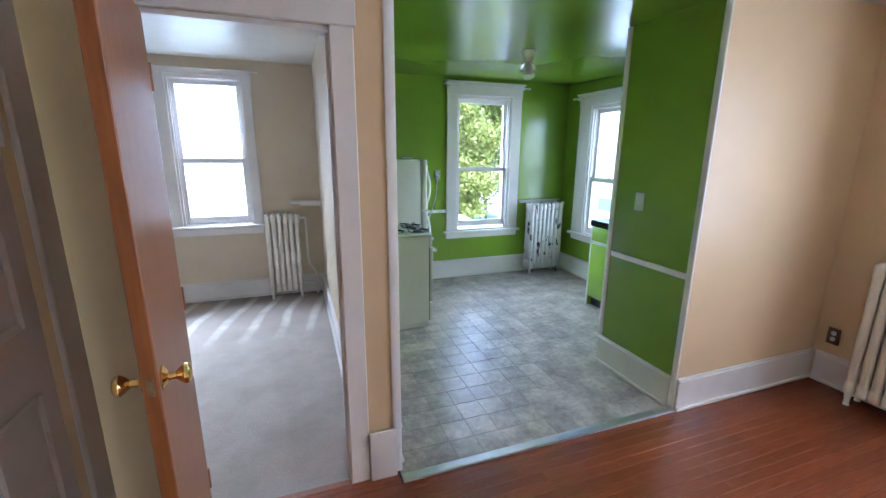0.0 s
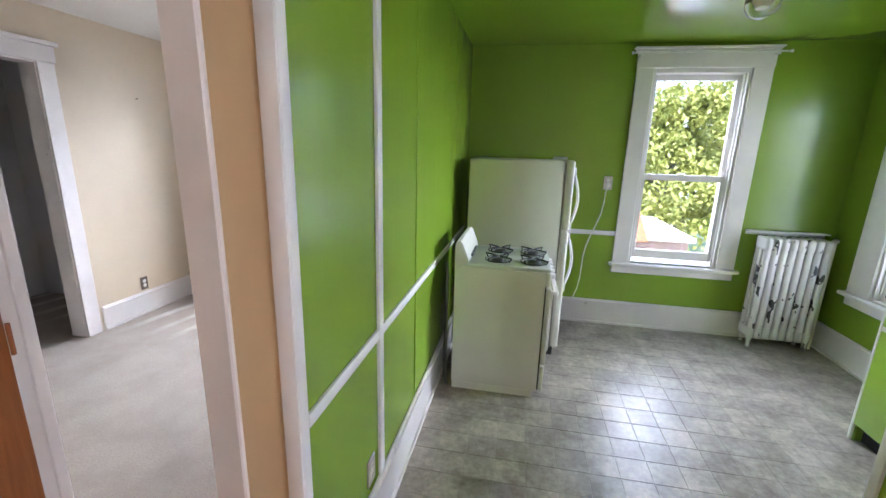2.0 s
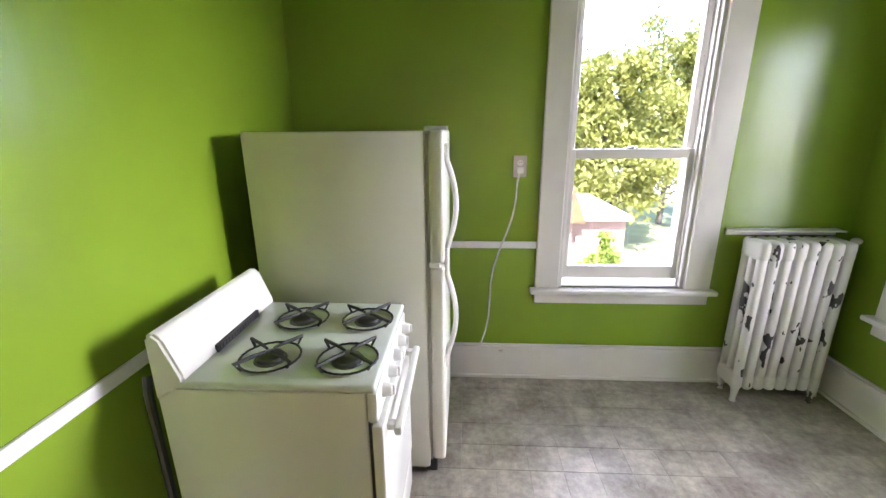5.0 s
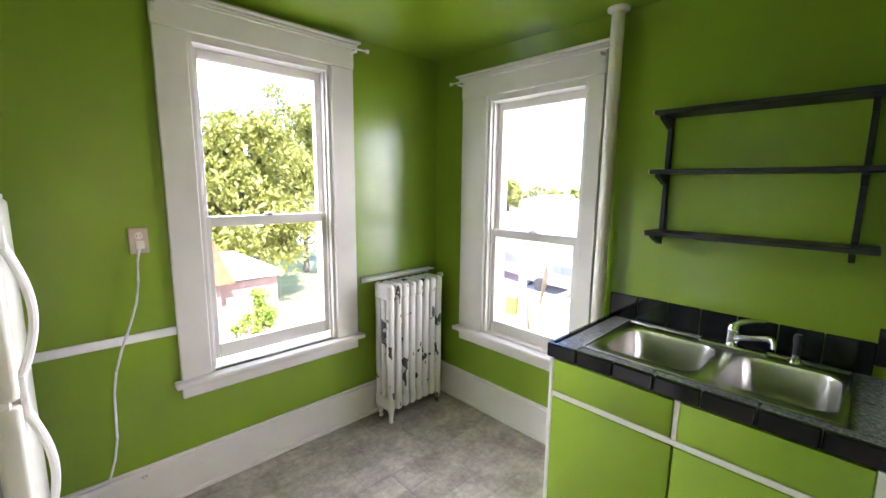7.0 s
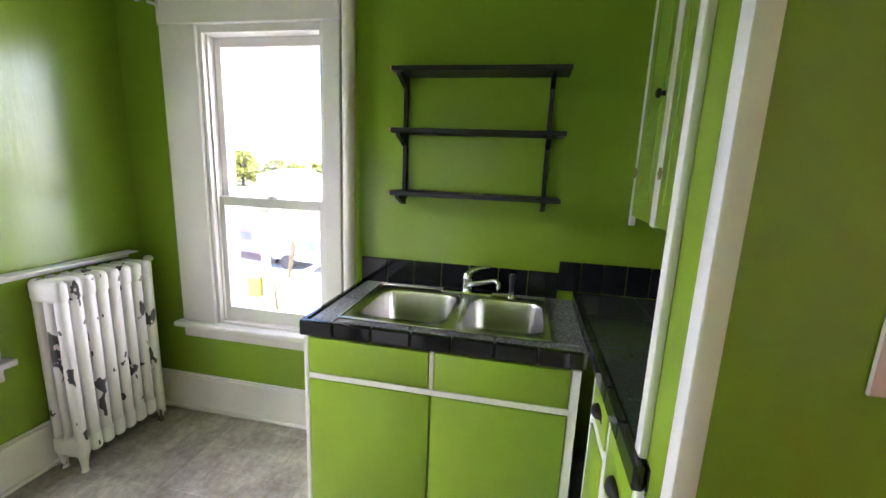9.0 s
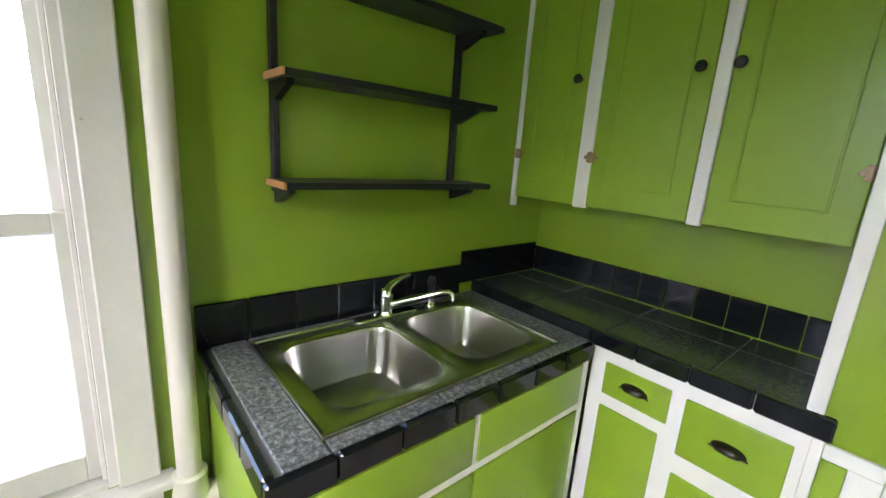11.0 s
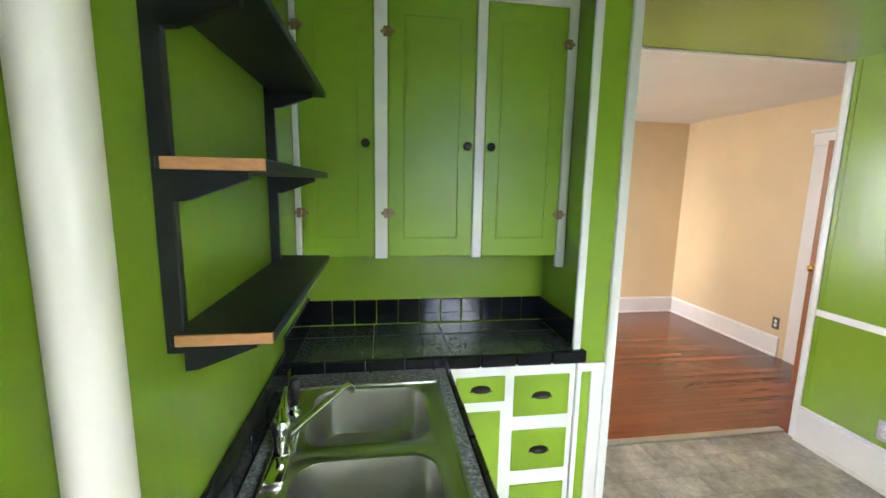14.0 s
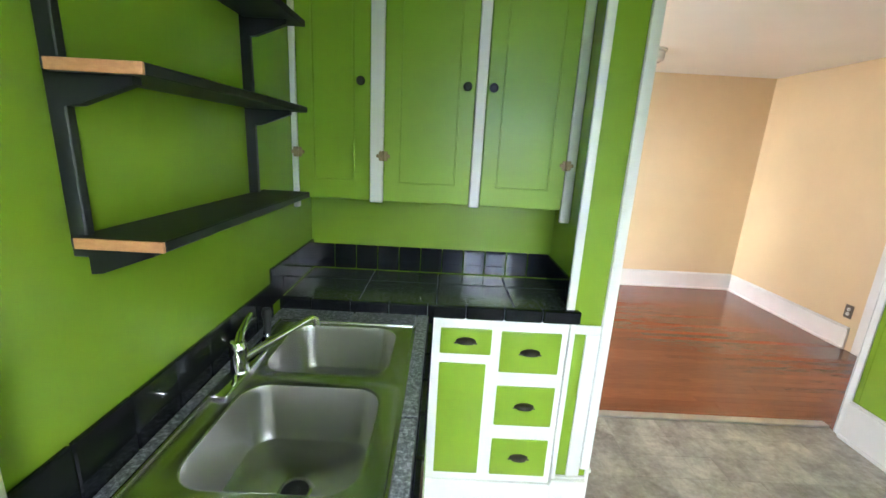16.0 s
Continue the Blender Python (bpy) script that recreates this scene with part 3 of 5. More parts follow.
def knob_set(parent, at, mat, out=1, long=0.06):
    bm = bmesh.new()
    lathe(bm, [(0, 0), (0.031, 0), (0.031, 0.004), (0.02, 0.01), (0.011, 0.014), (0.010, 0.03), (0.018, 0.038), (0.027, 0.05), (0.026, 0.058), (0.018, 0.064), (0, 0.065)], Matrix.Translation(at) @ pose(0, 0, 0, 0, 90 * out, 0), 20)
    return finish("knob", bm, mat, parent, True, "polished brass knob")


door = thing("door_1", (-0.279, 2.096, 0.008), "open orange-brown wood veneer door with brass knobs", "door", kind="structure", turn=7.6)
box("leaf", (0.0, -0.635, 0), (0.036, 0.0, 1.975), M_doorwood, door, 0.003)
knob_set(door, (0.036, -0.59, 0.985), M_brass, 1)
knob_set(door, (0.0, -0.59, 0.985), M_brass, -1)
box("latch_plate", (0.009, -0.6365, 0.962), (0.027, -0.635, 1.008), M_hinge, door, 0.0005)
bm = bmesh.new()
for z in (0.2, 1.0, 1.78):
    rod(bm, (0.036, 0.006, z - 0.045), (0.036, 0.006, z + 0.045), 0.006, seg=8)
finish("hinge", bm, M_doorwood, door, True)


def panel_door(name, at, width, height, label):
    d = thing(name, at, label, "door", kind="structure")
    box("leaf", (-0.02, 0, 0), (0.012, width, height), M_white, d, 0.003)
    bm = bmesh.new()
    for y0, y1 in ((0.09, width / 2 - 0.045), (width / 2 + 0.045, width - 0.09)):
        for z0, z1 in ((0.2, 0.85), (1.05, height - 0.13)):
            for lo, hi in (((0.012, y0, z0), (0.028, y0 + 0.024, z1)), ((0.012, y1 - 0.024, z0), (0.028, y1, z1)), ((0.012, y0 + 0.024, z0), (0.028, y1 - 0.024, z0 + 0.024)), ((0.012, y0 + 0.024, z1 - 0.024), (0.028, y1 - 0.024, z1))):
                bx(bm, lo, hi, 0.007)
    finish("panel_moulding", bm, M_white, d)
    bm = bmesh.new()
    for z in (0.25, 1.6):
        bx(bm, (0.012, width - 0.03, z - 0.05), (0.017, width + 0.012, z + 0.05), 0.002)
        rod(bm, (0.022, width - 0.004, z - 0.05), (0.022, width - 0.004, z + 0.05), 0.007, seg=8)
    finish("hinge", bm, M_white, d, True)
    knob_set(d, (0.012, 0.06, 0.95), M_brass, 1)
    return d


panel_door("door_2", (LW - 0.035, G_HOLE[0] + 0.004, 0.006), 0.735, 1.978, "closed white painted four-panel door")


# ---- electric plates ----
def plate(name, m, mat, label, kind_="outlet"):
    p = thing(name, (0, 0, 0), label, kind_)
    p.matrix_basis = m
    box("cover", (-0.036, -0.006, -0.058), (0.036, 0, 0.058), mat, p, 0.003)
    bm = bmesh.new()
    if kind_ == "outlet":
        for z in (-0.02, 0.02):
            lathe(bm, [(0, 0), (0.016, 0), (0.015, 0.003), (0, 0.003)], Matrix.Translation((0, -0.006, z)) @ pose(0, 0, 0, 90, 0, 0), 14)
        finish("socket", bm, M_plastic if mat is not M_plastic else M_outlet_steel, p, True)
        bm = bmesh.new()
        for z in (-0.02, 0.02):
            for x in (-0.006, 0.006):
                bx(bm, (x - 0.001, -0.0105, z - 0.002), (x + 0.001, -0.0085, z + 0.006))
        tagged(finish("slots", bm, M_gasket, p), kind="stuff")
    else:
        bx(bm, (-0.005, -0.02, -0.006), (0.005, -0.006, 0.012), 0.002)
        bx(bm, (-0.008, -0.009, -0.016), (0.008, -0.006, 0.016), 0.001)
        finish("toggle", bm, M_plastic, p)
    return p


def facing(x, y, z, yaw):
    return pose(x, y, z, 0, 0, yaw)


plate("wall_outlet", facing(1.795, N, 1.285, 0), M_outlet_steel, "steel outlet plate with a white plug, on the green wall")
plate("wall_outlet", facing(W, 2.595, 0.325, 90), M_outlet_steel, "steel outlet plate low on the green wall")
plate("light_switch", facing(2.30, 2.50, 1.245, -90), M_outlet_steel, "steel light switch plate on the green partition", "switch")
plate("wall_outlet", facing(E, 1.95, 0.345, -90), M_outlet_dark, "brown outlet plate on the tan wall")
plate("wall_outlet", facing(LW, 0.93, 0.325, 90), M_outlet_dark, "brown outlet plate on the tan wall")
plate("wall_outlet", facing(BWX, 4.31, 0.275, 90), M_outlet_dark, "brown outlet plate on the beige wall")


# ---- radiators ----
def radiator(name, m, n, pitch, height, depth, mat, label):
    """Sections side by side along local x from 0, front to -y, back at y = 0."""
    r = thing(name, (0, 0, 0), label, "radiator")
    r.matrix_basis = m
    bm = bmesh.new()
    hw, y0, y1 = pitch * 0.47, -depth, 0.0
    col = depth * 0.30
    foot = 0.075
    for yy0, yy1 in ((y0, y0 + col), (y0 + depth / 2 - col * 0.4, y0 + depth / 2 + col * 0.4), (y1 - col, y1)):
        bx(bm, (-hw * 0.86, yy0 + 0.004, foot + 0.05), (hw * 0.86, yy1 - 0.004, height - 0.05), hw * 0.75, 3)
    bx(bm, (-hw, y0, height - 0.105), (hw, y1, height), hw * 0.85, 3)
    bx(bm, (-hw, y0, foot), (hw, y1, foot + 0.10), hw * 0.85, 3)
    me = finish("section", bm, mat, None, True)
    mesh = me.data
    me.parent = r
    me.location = (pitch * 0.5, 0, 0)
    for k in range(1, n):
        o = new("section", mesh)
        o.parent = r
        o.location = (pitch * (k + 0.5), 0, 0)
    for x in (pitch * 0.5, pitch * (n - 0.5)):
        for y in (y0 + 0.025, y1 - 0.025):
            bm = bmesh.new()
            lathe(bm, [(0, 0), (0.018, 0), (0.014, 0.012), (0.015, 0.04), (0.024, 0.10), (0, 0.10)], Matrix.Translation((x, y, 0)), 10)
            finish("foot", bm, mat, r, True)
    for z in (height - 0.055, foot + 0.05):
        bm = bmesh.new()
        rod(bm, (0.01, -depth / 2, z), (pitch * n - 0.01, -depth / 2, z), 0.022, seg=12)
        finish("connecting_pipe", bm, mat, r, True)
    return r


radiator("radiator", pose(2.985, 5.07, 0), 8, 0.0585, 0.925, 0.17, M_peel, "white cast-iron radiator with peeling paint chips")
bm = bmesh.new()
bx(bm, (2.925, 5.045, 0.945), (3.50, 5.115, 0.953), 0.002)
bx(bm, (2.925, 5.108, 0.915), (3.50, 5.116, 0.953), 0.002)
tagged(finish("radiator_shelf", bm, M_white_cab), "narrow white metal ledge above the radiator", "ledge")
bm = bmesh.new()
rod(bm, (3.50, 4.985, 0.0), (3.50, 4.985, 0.905), 0.012, seg=10)
lathe(bm, [(0.012, 0), (0.022, 0.006), (0.024, 0.02), (0.012, 0.03), (0, 0.031)], Matrix.Translation((3.50, 4.985, 0.90)), 14)
rod(bm, (3.44, 4.985, 0.87), (3.50, 4.985, 0.87), 0.014, seg=10)
tagged(finish("radiator_valve", bm, M_rad, None, True), "white painted radiator valve pipe with a cap", "valve")
radiator("radiator", pose(-0.145, 5.08, 0), 6, 0.058, 0.91, 0.15, M_rad, "cream painted cast-iron bedroom radiator")
bm = bmesh.new()
sweep(bm, [(0.20, 5.01, 0.86), (0.255, 5.01, 0.86), (0.265, 5.01, 0.84), (0.265, 5.01, 0.45), (0.27, 5.01, 0.36), (0.32, 5.02, 0.28), (0.345, 5.03, 0.22), (0.345, 5.03, 0.0)], 0.014, 10)
sweep(bm, [(0.20, 5.01, 0.14), (0.30, 5.01, 0.14), (0.345, 5.03, 0.12)], 0.014, 10)
tagged(finish("radiator_pipe", bm, M_rad, None, True), "cream painted radiator pipe in the bedroom corner", "pipe")
radiator("radiator", pose(3.545, 1.76, 0, 0, 0, -90), 7, 0.06, 0.93, 0.17, M_rad, "cream painted cast-iron living room radiator")

# ---- riser pipe ----
pipe = thing("riser_pipe", (3.525, 3.825, 0), "cream painted steam riser pipe beside the counter", "pipe")
bm = bmesh.new()
rod(bm, (0, 0, 0.54), (0, 0, kc(3.8)), 0.030, seg=24)
finish("tube", bm, M_rad, pipe, True)
bm = bmesh.new()
lathe(bm, [(0.030, 0.42), (0.043, 0.43), (0.045, 0.50), (0.04, 0.53), (0.043, 0.545), (0.043, 0.56), (0.031, 0.565)], Matrix(), 20)
rod(bm, (0, 0, 0.47), (0.0, -0.075, 0.47), 0.036, seg=16)
rod(bm, (0, -0.07, 0.47), (0, -0.085, 0.47), 0.043, seg=16)
rod(bm, (0, 0, 0.0), (0, 0, 0.43), 0.024, seg=16)
finish("fitting", bm, M_rad, pipe, True)
bm = bmesh.new()
lathe(bm, [(0.031, kc(3.8) - 0.02), (0.05, kc(3.8) - 0.012), (0.05, kc(3.8) - 0.001), (0.03, kc(3.8) - 0.001)], Matrix(), 20)
finish("collar", bm, M_rad, pipe, True)


# ---- refrigerator ----
fr = thing("refrigerator", (0.69, 4.335, 0), "off-white two-door refrigerator beside the stove", "refrigerator")
FD, FW, FH = 0.665, 0.60, 1.474
box("body", (0, 0, 0.03), (FD, FW, FH), M_fridge, fr, 0.012, 2)
box("gasket", (FD, 0.012, 0.06), (FD + 0.012, FW - 0.012, FH - 0.01), plain("grey_door_seal", (0.36, 0.35, 0.30), 0.6), fr, 0.002)
for part, z0, z1 in (("freezer_door", 0.985, FH + 0.004), ("fridge_door", 0.075, 0.972)):
    box(part, (FD + 0.012, 0, z0), (FD + 0.068, FW, z1), M_fridge, fr, 0.014, 3)
box("toe_grille", (FD - 0.02, 0.01, 0.005), (FD + 0.03, FW - 0.01, 0.068), M_gasket, fr, 0.004)
for z0, z1 in ((1.01, 1.40), (0.55, 0.955)):
    bm = bmesh.new()
    for dy in (0.0, 0.012):
        sweep(bm, arc((FD + 0.066, 0.045 + dy, z0), (FD + 0.066, 0.045 + dy, z1), (0.045, 0, 0), 14), 0.010, 8)
    for z in (z0, z1):
        bx(bm, (FD + 0.066, 0.03, z - 0.03), (FD + 0.082, 0.072, z + 0.03), 0.006, 2)
    finish("handle", bm, M_plastic, fr, True)
bm = bmesh.new()
bx(bm, (FD - 0.05, FW - 0.085, FH), (FD + 0.06, FW - 0.02, FH + 0.022), 0.006, 2)
finish("hinge_cover", bm, M_plastic, fr, True)
bm = bmesh.new()
bx(bm, (FD + 0.01, 0.0, 0.968), (FD + 0.05, 0.03, 0.99), 0.003)
finish("hinge_pin", bm, M_plastic, fr)
bm = bmesh.new()
for k in range(13):
    z = 0.25 + k * 0.08
    rod(bm, (-0.02, 0.05, z), (-0.02, FW - 0.05, z), 0.005, seg=6)
for y in (0.05, 0.3, FW - 0.05):
    rod(bm, (-0.014, y, 0.2), (-0.014, y, 1.3), 0.005, seg=6)
finish("condenser_coil", bm, M_iron, fr)

bm = bmesh.new()
pts = [Vector((1.795, N - 0.022, 1.265)), Vector((1.78, N - 0.03, 1.20))]
pts += [Vector((1.78 - 0.19 * k / 10 + 0.02 * math.sin(k * 0.9), N - 0.025 - 0.015 * math.sin(k * 0.3), 1.20 - 0.98 * (k / 10) ** 1.05)) for k in range(1, 11)]
sweep(bm, pts, 0.0055, 6)
bx(bm, (1.778, N - 0.035, 1.25), (1.812, N - 0.008, 1.285), 0.006, 2)
tagged(finish("power_cord", bm, M_cord, None, True), "white power cord hanging from the outlet", "cord")


# ---- stove ----
st = thing("gas_stove", (0.70, 3.735, 0), "white four-burner apartment gas stove", "stove")
SD, SW, SH = 0.55, 0.505, 0.836
box("body", (0, 0, 0.05), (SD, SW, SH), M_enamel, st, 0.006, 2)
box("kick_plate", (0.004, 0.004, 0.0), (SD - 0.03, SW - 0.004, 0.05), M_enamel, st, 0.003)
bm = bmesh.new()
bx(bm, (0.0, -0.006, SH + 0.003), (SD + 0.028, SW + 0.006, SH + 0.026), 0.010, 3)
finish("cooktop", bm, M_enamel_top, st, True)
bm = bmesh.new()
prof = [(0.0, 0.80), (0.0, 0.985), (0.022, 1.0), (0.045, 0.982), (0.085, 0.875), (0.085, 0.858)]
rows_ = []
for y in (-0.008, SW + 0.008):
    rows_.append([bm.verts.new((x, y, z)) for x, z in prof])
k_ = len(prof)
for i in range(k_):
    bm.faces.new((rows_[0][i], rows_[0][(i + 1) % k_], rows_[1][(i + 1) % k_], rows_[1][i]))
bm.faces.new(rows_[0])
bm.faces.new(rows_[1][::-1])
bmesh.ops.bevel(bm, geom=bm.edges[:], offset=0.008, segments=2, affect='EDGES')
finish("backguard", bm, M_enamel, st, True)
bm = bmesh.new()
for k in range(14):
    bx(bm, (0.0895, 0.15 + k * 0.016, 0.866), (0.0925, 0.161 + k * 0.016, 0.882))
bx(bm, (0.082, 0.14, 0.863), (0.0905, 0.385, 0.886))
tagged(finish("vent_slot", bm, M_gasket, st), kind="stuff")


def burner(parent, x, y, z, r):
    bm = bmesh.new()
    lathe(bm, [(r, 0.004), (r, 0.007), (r * 0.92, 0.006), (r * 0.62, -0.004), (r * 0.6, -0.004)], Matrix.Translation((x, y, z)), 28)
    finish("drip_ring", bm, M_enamel_top, parent, True)
    bm = bmesh.new()
    lathe(bm, [(0, 0.001), (r * 0.56, 0.001), (r * 0.52, 0.005), (r * 0.46, 0.005), (r * 0.44, 0.014), (r * 0.34, 0.019), (r * 0.1, 0.021), (0, 0.021)], Matrix.Translation((x, y, z)), 24)
    finish("burner_head", bm, M_alu, parent, True)
    bm = bmesh.new()
    for k in range(24):
        a0, a1 = 2 * math.pi * k / 24, 2 * math.pi * (k + 1) / 24
        rod(bm, (x + r * math.cos(a0), y + r * math.sin(a0), z + 0.009), (x + r * math.cos(a1), y + r * math.sin(a1), z + 0.010), 0.0034, seg=6)
    for k in range(4):
        a = math.pi / 4 + k * math.pi / 2 + 0.15
        ca, sa = math.cos(a), math.sin(a)
        sweep(bm, [(x + ca * r * 1.02, y + sa * r * 1.02, z + 0.006), (x + ca * r * 1.24, y + sa * r * 1.24, z + 0.030), (x + ca * r * 0.6, y + sa * r * 0.6, z + 0.031), (x + ca * r * 0.16, y + sa * r * 0.16, z + 0.029)], [0.004, 0.0055, 0.0055, 0.004], 6)
    finish("grate", bm, M_iron, parent, True)


for x in (0.258, 0.478):
    for y in (0.112, 0.358):
        burner(st, x, y, SH + 0.026, 0.082)
bm = bmesh.new()
for lo, hi in (((SD, 0.0, 0.745), (SD + 0.03, SW, SH)),):
    bx(bm, lo, hi, 0.01, 2)
finish("control_panel", bm, M_enamel, st, True)
for k in range(5):
    bm = bmesh.new()
    lathe(bm, [(0, 0), (0.021, 0), (0.019, 0.012), (0.016, 0.026), (0.012, 0.029), (0, 0.029)], Matrix.Translation((SD + 0.028, 0.075 + k * 0.09, 0.80)) @ pose(0, 0, 0, 0, 90, 0), 18)
    bx(bm, (SD + 0.05, 0.075 + k * 0.09 - 0.004, 0.785), (SD + 0.063, 0.075 + k * 0.09 + 0.004, 0.815), 0.002)
    finish("knob", bm, M_plastic, st, True)
box("door_gap", (SD, 0.01, 0.06), (SD + 0.008, SW - 0.01, 0.742), M_gasket, st, 0)
box("oven_door", (SD + 0.008, 0.004, 0.235), (SD + 0.040, SW - 0.004, 0.735), M_enamel, st, 0.008, 2)
box("drawer", (SD + 0.008, 0.004, 0.055), (SD + 0.036, SW - 0.004, 0.222), M_enamel, st, 0.008, 2)
bm = bmesh.new()
bx(bm, (SD + 0.062, 0.03, 0.685), (SD + 0.084, SW - 0.03, 0.712), 0.007, 2)
for y in (0.06, SW - 0.06):
    bx(bm, (SD + 0.038, y - 0.012, 0.688), (SD + 0.064, y + 0.012, 0.709), 0.003)
finish("handle", bm, M_plastic, st, True)
bm = bmesh.new()
sweep(bm, [(-0.03, -0.0, 0.02), (-0.05, 0.03, 0.06), (-0.05, 0.03, 0.8), (-0.06, 0.05, 0.84)], 0.012, 8)
finish("gas_hose", bm, M_alu, st, True)


# ---- sink base cabinet ----
CX, CT = 2.992, 0.89
sc = thing("sink_cabinet", (CX, 2.80, 0), "green sink base cabinet with white trim", "cabinet")
box("front_panel", (0.012, -0.02, 0.10), (0.03, 0.965, 0.832), M_green_cabinet, sc, 0.002)
box("side_panel", (0.014, 0.940, 0.0), (0.575, 0.965, 0.832), M_green_cabinet, sc, 0.002)
box("toe_kick", (0.05, -0.02, 0.0), (0.07, 0.94, 0.10), M_black_wood, sc, 0.002)
for part, y0, y1, z0, z1 in (("drawer_front", 0.013, 0.470, 0.690, 0.828), ("drawer_front", 0.490, 0.948, 0.690, 0.828), ("door", 0.013, 0.476, 0.105, 0.662), ("door", 0.484, 0.948, 0.105, 0.662)):
    box(part, (-0.004, y0, z0), (0.012, y1, z1), M_green_cabinet, sc, 0.003, 2)
bm = bmesh.new()
bx(bm, (-0.001, -0.01, 0.665), (0.012, 0.950, 0.687), 0.002)
bx(bm, (-0.001, 0.472, 0.687), (0.012, 0.488, 0.83), 0.002)
bx(bm, (-0.003, 0.950, 0.0), (0.014, 0.968, 0.83), 0.003)
bx(bm, (-0.001, -0.02, 0.10), (0.012, 0.010, 0.83), 0.002)
finish("white_trim", bm, M_white_cab, sc)

# ---- drawer cabinet ----
FY = 2.74
dc = thing("drawer_cabinet", (2.45, 2.34, 0), "green and white drawer cabinet with dark cup pulls", "cabinet")
box("face_frame", (0.0, 0.375, 0.0), (0.555, 0.396, 0.878), M_white_cab, dc, 0.003)
box("carcass_bottom", (0.0, 0.0, 0.11), (1.12, 0.375, 0.13), M_white_cab, dc, 0.002)
bm = bmesh.new()
bx(bm, (-0.02, 0.396, 0.0), (0.555, 0.412, 0.125), 0.004)
finish("base_trim", bm, M_white_cab, dc)


def pull(parent, x, y, z):
    bm = bmesh.new()
    n, k = 12, 5
    grid = []
    for i in range(k + 1):
        ph = math.pi / 2 * i / k
        grid.append([bm.verts.new((x + 0.042 * math.cos(math.pi * j / n) * (0.75 + 0.25 * math.cos(ph)), y + 0.024 * math.sin(ph) * math.sin(math.pi * j / n) ** 0.6, z - 0.010 + 0.026 * math.cos(ph * 0.92) * math.sin(math.pi * j / n) ** 0.7)) for j in range(n + 1)])
    for a, b in zip(grid, grid[1:]):
        for j in range(n):
            bm.faces.new((a[j], a[j + 1], b[j + 1], b[j]))
    bmesh.ops.solidify(bm, geom=bm.faces[:], thickness=0.002)
    bx(bm, (x - 0.046, y, z - 0.013), (x + 0.046, y + 0.003, z - 0.007), 0.001)
    return finish("cup_pull", bm, M_pull, parent, True, "dark bronze cup pull")


for x0, x1, z0, z1 in ((2.752, 2.955, 0.722, 0.832), (2.476, 2.714, 0.650, 0.828), (2.476, 2.714, 0.404, 0.587), (2.476, 2.714, 0.158, 0.336)):
    box("drawer_front", (x0 - 2.45, 0.385, z0), (x1 - 2.45, 0.402, z1), M_green_cabinet, dc, 0.004, 2)
    pull(dc, (x0 + x1) / 2 - 2.45, 0.402, (z0 + z1) / 2 + 0.004)
box("door", (2.767 - 2.45, 0.385, 0.158), (2.955 - 2.45, 0.402, 0.680), M_green_cabinet, dc, 0.004, 2)
strip("stub_panel_low", (2.385, 2.735, 0.175), (2.430, 2.741, 0.83), M_green_cabinet, "green inset strip on the partition end")
strip("stub_face_low", (2.430, 2.735, 0.0), (2.452, 2.752, 0.878), M_white_cab, "white trim beside the drawers")
strip("stub_face_cross", (2.329, 2.735, 0.835), (2.430, 2.749, 0.872), M_white_cab, "white cross trim on the partition end")
strip("stub_face_left", (2.329, 2.735, 0.17), (2.385, 2.747, 0.835), M_white_cab, "white trim on the partition end")

# ---- upper cabinet ----
uc = thing("wall_cabinet", (2.45, 2.336, 1.29), "green three-door wall cabinet with white stiles", "cabinet")
top = kc(2.56) - 1.29
UY = 0.205
box("carcass", (0.0, 0.0, 0.0), (1.128, UY, top - 0.003), M_green_cabinet, uc, 0.002)
bm = bmesh.new()
for a, b, z in ((3.556, 3.578, -0.04), (3.219, 3.270, -0.005), (2.828, 2.868, -0.005), (2.452, 2.490, -0.05)):
    bx(bm, (a - 2.45, UY, z), (b - 2.45, UY + 0.024, top - 0.004), 0.003)
finish("stile", bm, M_white_cab, uc)
box("top_rail", (0.002, UY, top - 0.042), (1.126, UY + 0.022, top - 0.005), M_white_cab, uc, 0.003)
for a, b, kx in ((3.272, 3.554, 3.304), (2.870, 3.217, 2.902), (2.492, 2.826, 2.804)):
    d = box("door", (a - 2.45, UY, 0.002), (b - 2.45, UY + 0.020, top - 0.045), M_green_cabinet, uc, 0.003)
    a0, b0, z0, z1 = a - 2.45 + 0.06, b - 2.45 - 0.06, 0.075, top - 0.115
    bm = bmesh.new()
    for lo, hi in (((a0, z0), (a0 + 0.007, z1)), ((b0 - 0.007, z0), (b0, z1)), ((a0 + 0.007, z0), (b0 - 0.007, z0 + 0.007)), ((a0 + 0.007, z1 - 0.007), (b0 - 0.007, z1))):
        bx(bm, (lo[0], UY + 0.018, lo[1]), (hi[0], UY + 0.0235, hi[1]), 0.0015)
    finish("panel_bead", bm, M_green_cabinet, uc)
    bm = bmesh.new()
    lathe(bm, [(0, 0), (0.009, 0), (0.008, 0.012), (0.016, 0.018), (0.017, 0.024), (0.012, 0.030), (0, 0.032)], Matrix.Translation((kx - 2.45, UY + 0.02, 1.742 - 1.29)) @ pose(0, 0, 0, -90, 0, 0), 18)
    finish("knob", bm, M_iron, uc, True, "black round knob")


